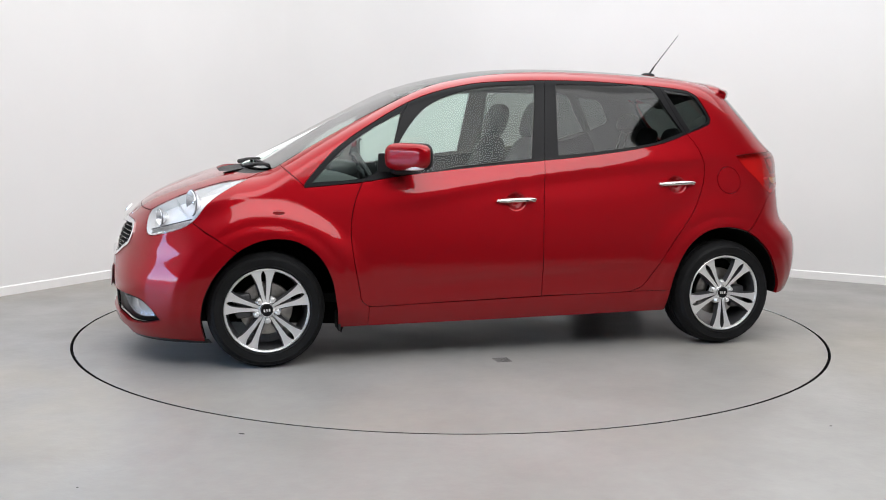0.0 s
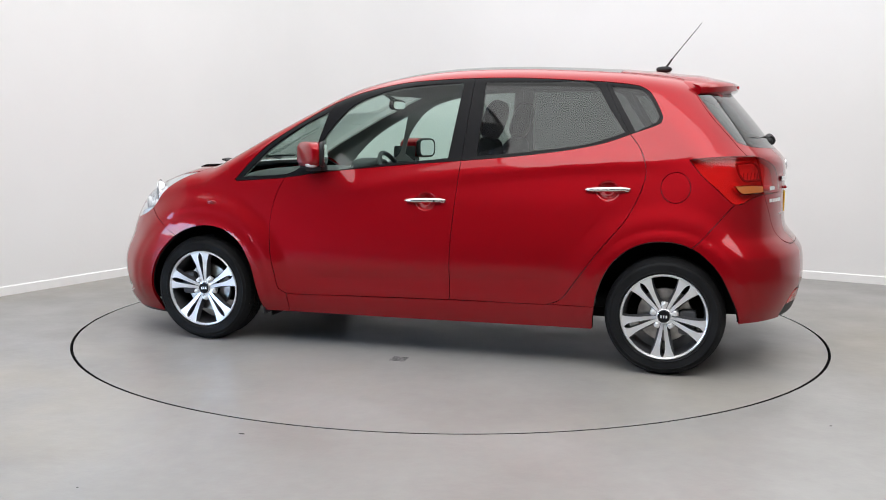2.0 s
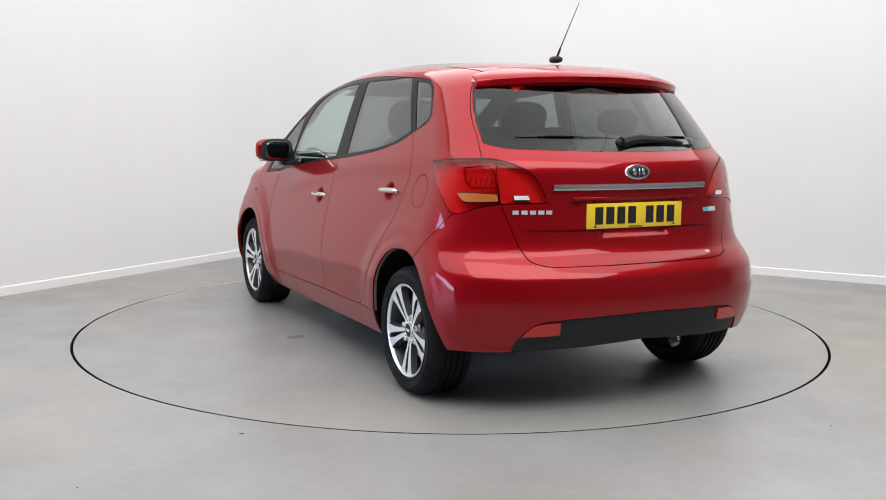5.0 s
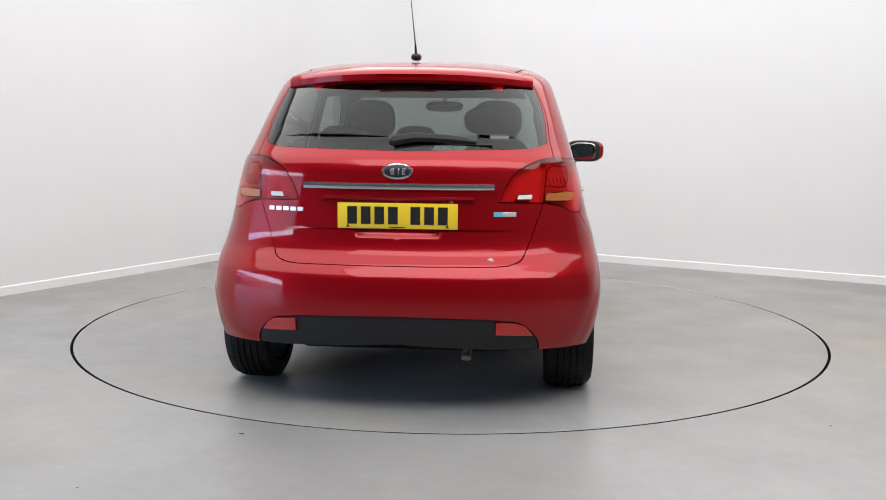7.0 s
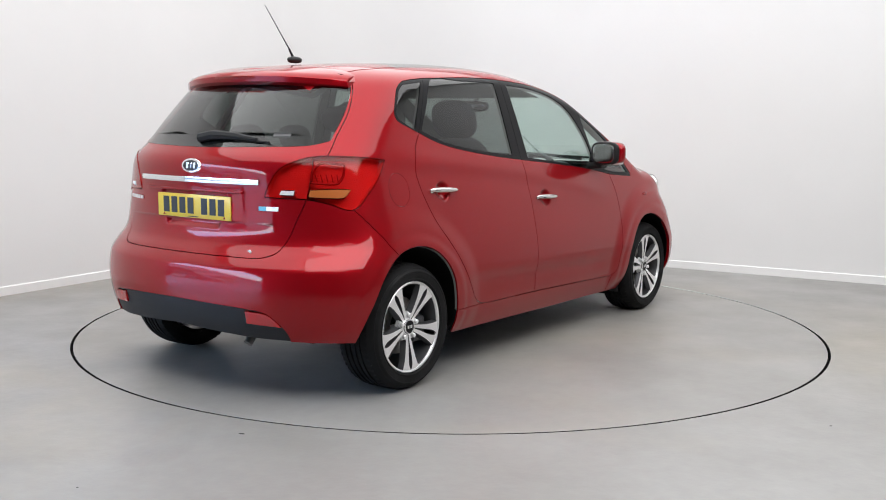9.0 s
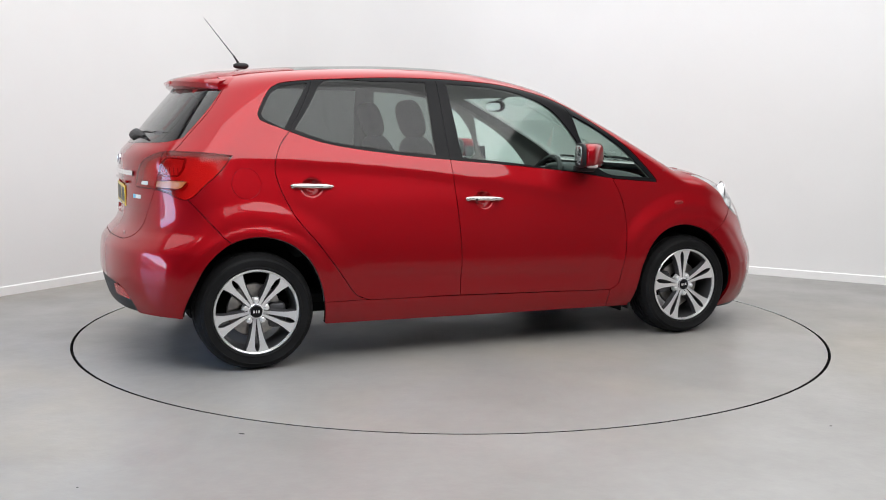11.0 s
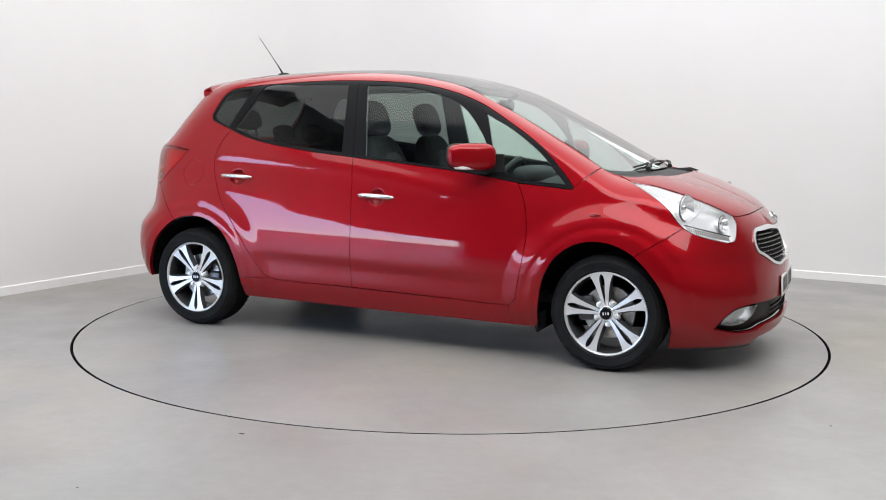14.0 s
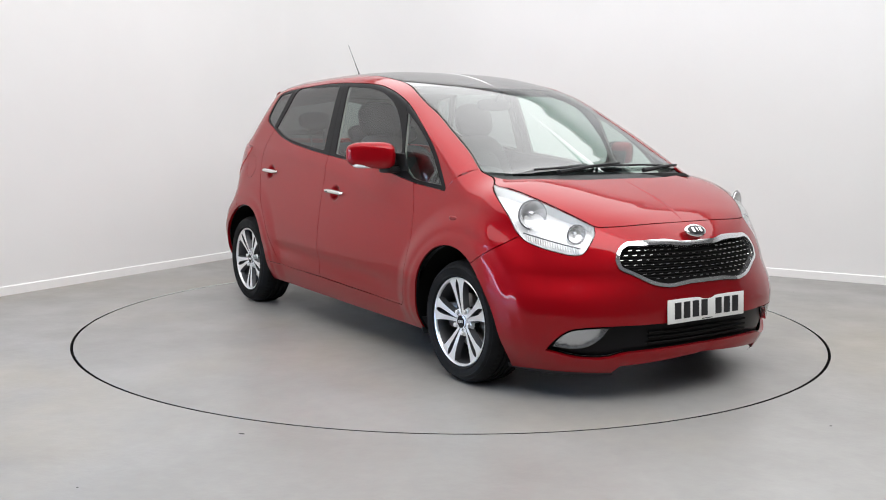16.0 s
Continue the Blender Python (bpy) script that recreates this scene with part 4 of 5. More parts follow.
# ---------------------------------------------------------------- wheels
TYRE_R, RIM_R = 0.303, 0.217


def build_wheel():
    """A wheel about the y axis, its outer face towards +y at y = 0."""
    hub = new("wheel")
    bm = bmesh.new()
    lathe(bm, [(0.205, -0.008), (RIM_R + 0.004, 0.0), (0.226, 0.007), (0.228, 0.0105), (0.232, 0.0105), (0.234, 0.0085), (0.252, 0.013), (0.262, 0.0125), (0.264, 0.0145), (0.268, 0.0135), (0.270, 0.0105), (0.279, 0.004), (0.281, 0.005), (0.284, 0.001), (0.288, -0.006), (0.298, -0.026)], 96)
    part("sidewall", bm, RUBBER, hub)
    # tread with four grooves
    bm = bmesh.new()
    prof = [(0.298, -0.026), (TYRE_R - 0.001, -0.045)]
    for g in (-0.062, -0.092, -0.122, -0.152):
        prof += [(TYRE_R, g + 0.006), (TYRE_R - 0.008, g + 0.005), (TYRE_R - 0.008, g - 0.005), (TYRE_R, g - 0.006)]
    prof += [(TYRE_R - 0.001, -0.175), (0.298, -0.194), (0.272, -0.21), (0.225, -0.205)]
    rings = lathe(bm, prof, 180)
    # cross cuts at both shoulders
    for i in (0, 1, len(prof) - 4, len(prof) - 3):
        for k in range(0, 180, 3):
            rings[i][k].co.x *= 0.984
            rings[i][k].co.z *= 0.984
    part("tread", bm, RUBBER, hub, "black tyre tread with four grooves")
    bm = bmesh.new()
    lathe(bm, [(RIM_R - 0.012, -0.010), (RIM_R - 0.008, 0.0), (RIM_R - 0.002, 0.003), (RIM_R + 0.002, 0.0), (RIM_R + 0.003, -0.012)], 72)
    part("rim_lip", bm, ALLOY, hub, "machined alloy rim lip")
    bm = bmesh.new()
    lathe(bm, [(RIM_R - 0.006, -0.004), (RIM_R - 0.016, -0.03), (RIM_R - 0.024, -0.12), (RIM_R - 0.01, -0.2)], 72)
    part("barrel", bm, ALLOY_DARK, hub, "dark grey wheel barrel")

    # five broad spokes, each split by a slot into two blades; bevelled dark flanks
    def blade_row(i, s):
        """Front edges, rear flank edge and slot floor of one blade at step i of 12."""
        t = i / 12
        r = 0.034 + t * (RIM_R - 0.042)
        inner = 0.0022 + 0.0105 * smooth01((t - 0.05) / 0.75)
        if t > 0.90:
            inner *= max(0.0, 1 - (t - 0.90) / 0.06)
        outer = 0.0140 + 0.033 * t + 0.020 * t ** 4
        y = -0.002 - 0.020 * (1 - t) ** 1.4
        back = outer + 0.013 * (1 - t * 0.55)
        return [Vector((s * inner, y, r)), Vector((s * outer, y - 0.001, r)), Vector((s * back, y - 0.030, r)), Vector((s * inner * 0.8, y - 0.034, r))]

    for k in range(5):
        rot = Matrix.Rotation(radians(72 * k), 4, "Y")
        for s in (1, -1):
            rows = [blade_row(i, s) for i in range(13)]
            bm = bmesh.new()
            f = [(bm.verts.new(r[0]), bm.verts.new(r[1])) for r in rows]
            for p, q in zip(f, f[1:]):
                bm.faces.new((p[0], p[1], q[1], q[0]))
            bmesh.ops.recalc_face_normals(bm, faces=bm.faces)
            blade = part("spoke", bm, ALLOY, hub)
            blade.data.transform(rot)
            bm = bmesh.new()
            f = [[bm.verts.new(v - Vector((0, 0.0002, 0))) for v in r] for r in rows]
            for p, q in zip(f, f[1:]):
                bm.faces.new((p[1], p[2], q[2], q[1]))
                bm.faces.new((p[0], p[3], q[3], q[0]))
            flank = part("spoke_flank", bm, ALLOY_DARK, hub)
            flank.data.transform(rot)
        # wheel bolt between two spokes
        bm = bmesh.new()
        lathe(bm, [(0.016, -0.030), (0.0155, -0.024), (0.011, -0.022), (0.0115, -0.010), (0.009, -0.007), (0.0005, -0.006)], 12)
        bolt = part("wheel_bolt", bm, ALLOY, hub)
        bolt.data.transform(rot @ Matrix.Rotation(radians(36), 4, "Y") @ Matrix.Translation((0, 0, 0.0565)))
    bm = bmesh.new()
    lathe(bm, [(0.074, -0.042), (0.070, -0.033), (0.045, -0.028), (0.034, -0.020)], 40)
    part("hub", bm, ALLOY, hub)
    bm = bmesh.new()
    lathe(bm, [(0.031, -0.024), (0.031, -0.014), (0.029, -0.011), (0.0005, -0.0095)], 32)
    cp = part("hub_cap", bm, BLACK_GLOSS, hub, "black hub cap with a chrome ring")
    bm = bmesh.new()
    lathe(bm, [(0.033, -0.018), (0.0335, -0.011), (0.0305, -0.010), (0.0295, -0.0125)], 32)
    part("ring", bm, CHROME, hub)
    bm = bmesh.new()
    for x in (-0.013, 0.0, 0.013):
        box(bm, (0.0055 if x == 0 else 0.008, 0.002, 0.014), (x, -0.0095, 0.0))
    part("badge_bars", bm, ALLOY, hub)
    bm = bmesh.new()
    lathe(bm, [(0.07, -0.075), (0.135, -0.075), (0.138, -0.079), (0.138, -0.096), (0.07, -0.096)], 48)
    part("brake_disc", bm, STEEL, hub)
    bm = bmesh.new()
    box(bm, (0.09, 0.10, 0.13), (0.115, -0.09, 0.03), bevel=0.02)
    part("brake_caliper", bm, ALLOY_DARK, hub)
    return hub


def place_wheels():
    first = build_wheel()
    first.parent = car
    spins = {(1, 1): 5, (1, -1): 8, (-1, 1): 180, (-1, -1): 180}
    for (sx, s), a in spins.items():
        m = Matrix.Translation((sx * HUB_X, s * 0.858, TYRE_R - 0.002)) @ (Matrix.Rotation(math.pi, 4, "Z") if s < 0 else Matrix()) @ Matrix.Rotation(radians(a), 4, "Y")
        if (sx, s) == (1, 1):
            first.matrix_basis = m
        else:
            w = copy_thing(first, m)
            w.parent = car


place_wheels()


# ---------------------------------------------------------------- outside fittings
def mirror_y(bm, s):
    if s < 0:
        bmesh.ops.scale(bm, vec=(1, -1, 1), verts=bm.verts)
        bmesh.ops.reverse_faces(bm, faces=bm.faces)


def superbox(bm, size, at, e=3.0, nu=28, nv=16, taper=None):
    """A rounded pillow form."""
    rings = []
    for j in range(nv + 1):
        ph = -math.pi / 2 + math.pi * j / nv
        cz, sz = abs(math.cos(ph)) ** (2 / e), math.copysign(abs(math.sin(ph)) ** (2 / e), math.sin(ph))
        ring = []
        for i in range(nu):
            th = 2 * math.pi * i / nu
            x = math.copysign(abs(math.cos(th)) ** (2 / e), math.cos(th)) * cz
            y = math.copysign(abs(math.sin(th)) ** (2 / e), math.sin(th)) * cz
            v = [x, y, sz]
            if taper:
                v = taper(*v)
            ring.append(bm.verts.new((at[0] + v[0] * size[0] / 2, at[1] + v[1] * size[1] / 2, at[2] + v[2] * size[2] / 2)))
        rings.append(ring)
    for a, b in zip(rings, rings[1:]):
        for i in range(nu):
            bm.faces.new((a[i], a[(i + 1) % nu], b[(i + 1) % nu], b[i]))
    bmesh.ops.remove_doubles(bm, verts=bm.verts, dist=1e-5)


def oval(bm, a, b, depth, n=36):
    ring0 = [bm.verts.new((0, a * math.cos(2 * math.pi * k / n), b * math.sin(2 * math.pi * k / n))) for k in range(n)]
    ring1 = [bm.verts.new((depth * 0.8, 0.96 * a * math.cos(2 * math.pi * k / n), 0.95 * b * math.sin(2 * math.pi * k / n))) for k in range(n)]
    ring2 = [bm.verts.new((depth, 0.86 * a * math.cos(2 * math.pi * k / n), 0.84 * b * math.sin(2 * math.pi * k / n))) for k in range(n)]
    for p, q in ((ring0, ring1), (ring1, ring2)):
        for k in range(n):
            bm.faces.new((p[k], p[(k + 1) % n], q[(k + 1) % n], q[k]))
    bm.faces.new(ring2)
    bm.faces.new(ring0[::-1])


def badge(parent, m):
    bm = bmesh.new()
    oval(bm, 0.068, 0.035, 0.007)
    bmesh.ops.transform(bm, matrix=m, verts=bm.verts)
    b = part("badge", bm, CHROME, parent, "oval chrome and black maker's badge")
    bm = bmesh.new()
    oval(bm, 0.057, 0.027, 0.0085)
    bmesh.ops.transform(bm, matrix=m, verts=bm.verts)
    part("badge_field", bm, PLATE_INK, b)
    bm = bmesh.new()
    for y, w in ((0.028, 0.014), (0.006, 0.006), (-0.020, 0.016)):
        box(bm, (0.003, w, 0.028), (0.009, y, 0), bevel=0.001, seg=1)
    bmesh.ops.transform(bm, matrix=m, verts=bm.verts)
    part("badge_bars", bm, CHROME, b)


def number_plate(parent, m, mat, label):
    bm = bmesh.new()
    box(bm, (0.006, 0.520, 0.111), (0.003, 0, 0), bevel=0.0025)
    bmesh.ops.transform(bm, matrix=m, verts=bm.verts)
    p = part("number_plate", bm, mat, parent, label)
    for y, w, h, z in [(y + 0.009, 0.042, 0.076, 0.002) for y in (-0.205, -0.146, -0.087, -0.028, 0.069, 0.128, 0.187)] + [(0, 0.07, 0.004, -0.049)]:
        bm = bmesh.new()
        box(bm, (0.002, w, h), (0.0065, y, z))
        bmesh.ops.transform(bm, matrix=m, verts=bm.verts)
        part("plate_bar", bm, PLATE_INK, p, smooth=False)


def build_fittings():
    gate = shell["tailgate"]
    rear = Matrix.Rotation(math.pi, 4, "Z")
    number_plate(gate, Matrix.Translation((-1.878, 0, 0.863)) @ rear, YELLOW, "yellow rear number plate")
    badge(gate, Matrix.Translation((-1.887, 0, 1.054)) @ rear @ Matrix.Rotation(radians(-6), 4, "Y"))
    number_plate(shell["bumper_front"], Matrix.Translation((2.098, 0, 0.418)) @ Matrix.Rotation(radians(-3), 4, "Y"), WHITE_PLATE, "white front number plate")
    badge(shell["bumper_front"], Matrix.Translation((2.012, 0, 0.770)) @ Matrix.Rotation(radians(-42), 4, "Y"))
    # chrome strip over the rear plate, following the tailgate
    bm = bmesh.new()
    uu = np.linspace(2.095, -MID_R, 21)
    p = skin(-uu, np.full(21, 0.990))
    line = [(x, y, z) for x, y, z in p] + [(x, -y, z) for x, y, z in p[::-1][1:]]
    quad = []
    for x, y, z in line:
        quad.append([bm.verts.new((x + dx, y, z + dz)) for dx, dz in ((0.004, 0.014), (-0.008, 0.012), (-0.010, 0.0), (-0.008, -0.012), (0.004, -0.014))])
    for a, b in zip(quad, quad[1:]):
        for i in range(4):
            bm.faces.new((a[i], a[i + 1], b[i + 1], b[i]))
    bmesh.ops.recalc_face_normals(bm, faces=bm.faces)
    part("chrome_strip", bm, CHROME, gate, "polished chrome strip across the tailgate")
    # model lettering as plain bars, and the small badges
    for mat, name, us, z, w, h in ((ALLOY, "lettering_bars", np.linspace(-1.918, -2.078, 5), 0.884, 0.026, 0.017),):
        bm = bmesh.new()
        for u in us:
            c = skin(np.array([u]), np.array([z]))[0]
            n = -normals(skin, np.array([u]), np.array([z]), 1)[0]
            rot = Vector(n).to_track_quat("X", "Z").to_matrix().to_4x4()
            box(bm, (0.004, w, h), Vector(c) + Vector(n) * 0.002, rot)
        part(name, bm, mat, gate, "silver model lettering")
    for mat, u0, w in ((BLUE_BADGE, -2.078, 0.040), (ALLOY, -2.022, 0.062)):
        bm = bmesh.new()
        c = skin(np.array([u0]), np.array([0.873]))[0] * np.array([1, -1, 1])
        n = -normals(skin, np.array([u0]), np.array([0.873]), 1)[0] * np.array([1, -1, 1])
        box(bm, (0.003, w, 0.020), Vector(c) + Vector(n) * 0.0015, Vector(n).to_track_quat("X", "Z").to_matrix().to_4x4(), bevel=0.001, seg=1)
        part("eco_badge", bm, mat, gate)
    bm = bmesh.new()
    c = skin(np.array([-2.15]), np.array([0.682]))[0] * np.array([1, -1, 1])
    oval(bm, 0.015, 0.009, 0.002, 20)
    bmesh.ops.transform(bm, matrix=Matrix.Translation(Vector(c) + Vector((-0.001, 0, 0))) @ rear @ Matrix.Rotation(radians(-8), 4, "Z"), verts=bm.verts)
    part("dealer_sticker", bm, WHITE_PLATE, gate, "small oval sticker")
    # plate lamp housing lip
    bm = bmesh.new()
    box(bm, (0.018, 0.66, 0.012), (-1.878, 0, 0.941), bevel=0.004)
    part("handle_lip", bm, PAINT, gate)
    # roof spoiler with brake lamp
    bm = bmesh.new()
    n = 33
    sec = []
    for i in range(n):
        y = -0.570 + 1.14 * i / (n - 1)
        k = abs(y) / 0.570
        fx = -1.345
        tip = -1.620 + 0.185 * k ** 2.6
        fall = 0.026 * k ** 2.4
        zt = float(cap(np.array([fx]), np.array([min(abs(y), 0.55)]))[0][2]) - (0.0 if abs(y) < 0.55 else 1.2 * (abs(y) - 0.55))
        pts = [(fx, zt + 0.001), (fx - 0.08, zt - 0.006), (tip + 0.05, 1.504 - fall), (tip + 0.012, 1.492 - fall), (tip, 1.478 - fall), (tip + 0.003, 1.452 - fall), (tip + 0.022, 1.438 - fall),
               (tip + 0.07, 1.444 - fall), (fx - 0.045, 1.452 - fall), (fx, 1.45 - fall)]
        sec.append([bm.verts.new((x, y, z)) for x, z in pts])
    for a, b in zip(sec, sec[1:]):
        for i in range(len(a) - 1):
            bm.faces.new((a[i], a[i + 1], b[i + 1], b[i]))
    bm.faces.new(sec[0])
    bm.faces.new(sec[-1][::-1])
    bmesh.ops.recalc_face_normals(bm, faces=bm.faces)
    sp = part("roof_spoiler", bm, PAINT, gate, "red roof spoiler over the rear window")
    bm = bmesh.new()
    box(bm, (0.012, 0.27, 0.016), (-1.617, 0, 1.472), bevel=0.003)
    part("brake_lamp", bm, RED_LENS, sp, "red high brake lamp")
    # rear wiper
    bm = bmesh.new()
    tube(bm, [(-1.806, 0.03, 1.182), (-1.798, -0.06, 1.198), (-1.792, -0.20, 1.194), (-1.783, -0.33, 1.180)], [0.026, 0.024, 0.017, 0.008], 8)
    bmesh.ops.create_uvsphere(bm, u_segments=14, v_segments=8, radius=0.019, matrix=Matrix.Translation((-1.797, 0.035, 1.180)))
    w = part("rear_wiper", bm, BLACK_PLASTIC, gate, "black rear wiper")
    bm = bmesh.new()
    tube(bm, [(-1.795, 0.02, 1.168), (-1.792, -0.2, 1.170), (-1.772, -0.40, 1.168)], 0.006, 6)
    part("blade", bm, BLACK_PLASTIC, w)
    # aerial
    bm = bmesh.new()
    superbox(bm, (0.09, 0.05, 0.035), (-1.205, 0, 1.580), 2.4, 20, 10)
    an = part("aerial", bm, BLACK_PLASTIC, car, "thin black roof aerial")
    bm = bmesh.new()
    tube(bm, [(-1.212, 0, 1.585), (-1.245, 0, 1.635)], [0.007, 0.005], 8)
    tube(bm, [(-1.245, 0, 1.635), (-1.405, 0.004, 1.838)], [0.0032, 0.0016], 6)
    part("rod", bm, BLACK_PLASTIC, an)
    # windscreen wipers lying on the scuttle
    for pts in (((1.375, -0.30, 1.022), (1.335, -0.06, 1.044), (1.290, 0.20, 1.058)), ((1.37, 0.30, 1.020), (1.325, 0.50, 1.036), (1.272, 0.66, 1.040))):
        bm = bmesh.new()
        tube(bm, pts, [0.013, 0.009, 0.006], 8)
        w = part("windscreen_wiper", bm, BLACK_PLASTIC, car, "black windscreen wiper")
        bm = bmesh.new()
        (x, y, z) = pts[2]
        q = [(float(a), float(b)) for a, b in ((x + 0.035, y - 0.62), (x + 0.025, y - 0.3), (x - 0.005, y - 0.02))]
        tube(bm, [(a, b, float(cap(np.array([a]), np.array([b]))[0][2]) + 0.012) for a, b in q], 0.006, 6)
        part("blade", bm, BLACK_PLASTIC, w)
    bm = bmesh.new()
    box(bm, (0.06, 0.34, 0.006), (1.43, 0.36, float(cap(np.array([1.43]), np.array([0.36]))[0][2]) - 0.011), Matrix.Rotation(radians(-16), 4, "Z") @ Matrix.Rotation(radians(14), 4, "Y"), bevel=0.003)
    part("scuttle_vent", bm, DARK, car)
    # grille studs: short bright dashes in staggered rows
    spots = [(MID_F - 0.025 - 0.050 * i + (0.025 if j % 2 else 0), 0.572 + 0.0215 * j, s) for s in (1, -1) for j in range(7) for i in range(12)]
    spots = [q for q in spots if q[0] < MID_F + 0.01 and not (q[0] > MID_F - 1e-3 and q[2] < 0)]
    ua, za = np.array([q[0] for q in spots]), np.array([q[1] for q in spots])
    fits = within(GRILLE_IN, np.stack([ua - 0.012, za - 0.008], -1)) & within(GRILLE_IN, np.stack([ua - 0.012, za + 0.008], -1))
    ca, na = skin(ua, za), -normals(skin, ua, za, 1)
    bm = bmesh.new()
    for k, (u, z, s) in enumerate(spots):
        if fits[k]:
            m = np.array([1, s, 1])
            box(bm, (0.006, 0.020, 0.0036), Vector((ca[k] - na[k] * 0.017) * m), Vector(na[k] * m).to_track_quat("X", "Z").to_matrix().to_4x4() @ Matrix.Rotation(radians(-6 * s), 4, "X"))
    tagged(part("grille_studs", bm, SATIN, shell["bumper_front"], "rows of short chrome dashes", smooth=False), kind="stuff")
    bm = bmesh.new()
    for s in (1, -1):
        for j in range(12):
            zc = 0.578 + 0.012 * j
            us = np.linspace(2.20, MID_F, 14)
            us = us[within(GRILLE_IN, np.stack([us, np.full(14, zc)], -1)) | (us == MID_F)]
            if len(us) > 2:
                p = (skin(us, np.full(len(us), zc)) + normals(skin, us, np.full(len(us), zc), 1) * 0.022) * np.array([1, s, 1])
                tube(bm, [tuple(v) for v in p], 0.0028, 4, cap=False)
    tagged(part("grille_lattice", bm, DARK, shell["bumper_front"], "black grille lattice"), kind="stuff")
    # lower intake slats
    for z in (0.275, 0.300, 0.325):
        bm = bmesh.new()
        us = np.linspace(2.34, MID_F, 12)
        p = skin(us, np.full(12, z)) + normals(skin, us, np.full(12, z), 1) * 0.022
        line = [tuple(v) for v in p] + [(v[0], -v[1], v[2]) for v in p[::-1][1:]]
        tube(bm, line, 0.005, 6)
        part("intake_slat", bm, DARK, shell["bumper_front"])
    for s in (1, -1):
        bm = bmesh.new()
        us = np.linspace(1.62, 2.15, 14)
        p = skin(us, np.full(14, 0.150)) * np.array([1, s, 1])
        rows = [[bm.verts.new((x - 0.02 * k, y - s * 0.02 * k, 0.152 - 0.026 * k)) for k in (0, 1)] for x, y, z in p]
        for a, b in zip(rows, rows[1:]):
            bm.faces.new((a[0], a[1], b[1], b[0]))
        part("bumper_undertray", bm, BLACK_PLASTIC, shell["bumper_front"])
    # doors: handles, mirrors, side repeaters
    for s in (1, -1):
        for door, (hu, hz) in zip(("front_door", "rear_door"), HANDLES):
            c = chart(np.array([hu]), np.array([hz]))[0]
            cy = float(c[1])
            bm = bmesh.new()
            rings = []
            for i in range(17):
                t = -1 + i / 8
                x = hu + 0.115 * t
                y = float(chart(np.array([x]), np.array([hz]))[0][1])
                w = max(0.02, 1 - abs(t) ** 3.2) ** 0.5
                hh = 0.0135 * w + 0.001
                dd = 0.020 * w
                zz = hz + 0.002 - 0.004 * t
                rings.append([bm.verts.new((x, y + 0.010 + dd * math.sin(a) * (1.0 if math.sin(a) > 0 else 0.5), zz + hh * math.cos(a))) for a in np.linspace(0, 2 * math.pi, 14, endpoint=False)])
            for a, b in zip(rings, rings[1:]):
                for i in range(14):
                    bm.faces.new((a[i], a[(i + 1) % 14], b[(i + 1) % 14], b[i]))
            bm.faces.new(rings[0])
            bm.faces.new(rings[-1][::-1])
            bmesh.ops.recalc_face_normals(bm, faces=bm.faces)
            mirror_y(bm, s)
            hd = part("handle", bm, SATIN, shell[door, s], "satin chrome door handle")
            for x in (hu - 0.095, hu + 0.095):
                bm = bmesh.new()
                box(bm, (0.03, 0.016, 0.016), (x, cy + 0.003, hz), bevel=0.004)
                mirror_y(bm, s)
                part("handle_foot", bm, SATIN, shell[door, s])
            if door == "front_door":
                bm = bmesh.new()
                lathe(bm, [(0.006, 0.0), (0.006, 0.002), (0.0005, 0.002)], 14, Matrix.Translation((hu - 0.055, cy + 0.0295, hz)))
                mirror_y(bm, s)
                part("lock_button", bm, PLATE_INK, shell[door, s])
        # door mirror, its head turned in a little
        turned = Matrix.Translation((0.56, 0.90, 0)) @ Matrix.Rotation(radians(17), 4, "Z") @ Matrix.Translation((-0.56, -0.90, 0))
        bm = bmesh.new()
        superbox(bm, (0.165, 0.250, 0.150), (0.590, 0.932, 1.090), 3.6, 32, 18, lambda x, y, z: ((1 + x) * (0.74 - 0.36 * y) - 0.78, y, z * (0.93 - 0.10 * y) + 0.04 * y))
        for v in bm.verts:
            v.co.x = max(v.co.x, 0.527)
        bmesh.ops.transform(bm, matrix=turned, verts=bm.verts)
        mirror_y(bm, s)
        mi = part("door_mirror", bm, PAINT, shell["front_door", s], "red door mirror with an indicator strip")
        bm = bmesh.new()
        superbox(bm, (0.030, 0.226, 0.138), (0.527, 0.930, 1.090), 3.6, 32, 16)
        bmesh.ops.transform(bm, matrix=turned, verts=bm.verts)
        mirror_y(bm, s)
        part("mirror_rim", bm, BLACK_PLASTIC, mi)
        bm = bmesh.new()
        superbox(bm, (0.004, 0.175, 0.112), (0.5125, 0.927, 1.090), 3.6, 32, 12)
        bmesh.ops.transform(bm, matrix=turned, verts=bm.verts)
        mirror_y(bm, s)
        part("mirror_glass", bm, MIRROR, mi, "mirror glass")
        bm = bmesh.new()
        superbox(bm, (0.070, 0.170, 0.030), (0.590, 0.940, 1.034), 3.0, 28, 8, lambda x, y, z: (x - 0.45 * y, y, z))
        bmesh.ops.transform(bm, matrix=turned, verts=bm.verts)
        mirror_y(bm, s)
        part("indicator_strip", bm, CLEAR_PLASTIC, mi, "clear indicator strip")
        bm = bmesh.new()
        box(bm, (0.10, 0.10, 0.035), (0.600, 0.825, 1.012), bevel=0.012)
        box(bm, (0.16, 0.012, 0.13), (0.640, 0.793, 1.04), Matrix.Rotation(radians(-14), 4, "X"), bevel=0.005)
        mirror_y(bm, s)
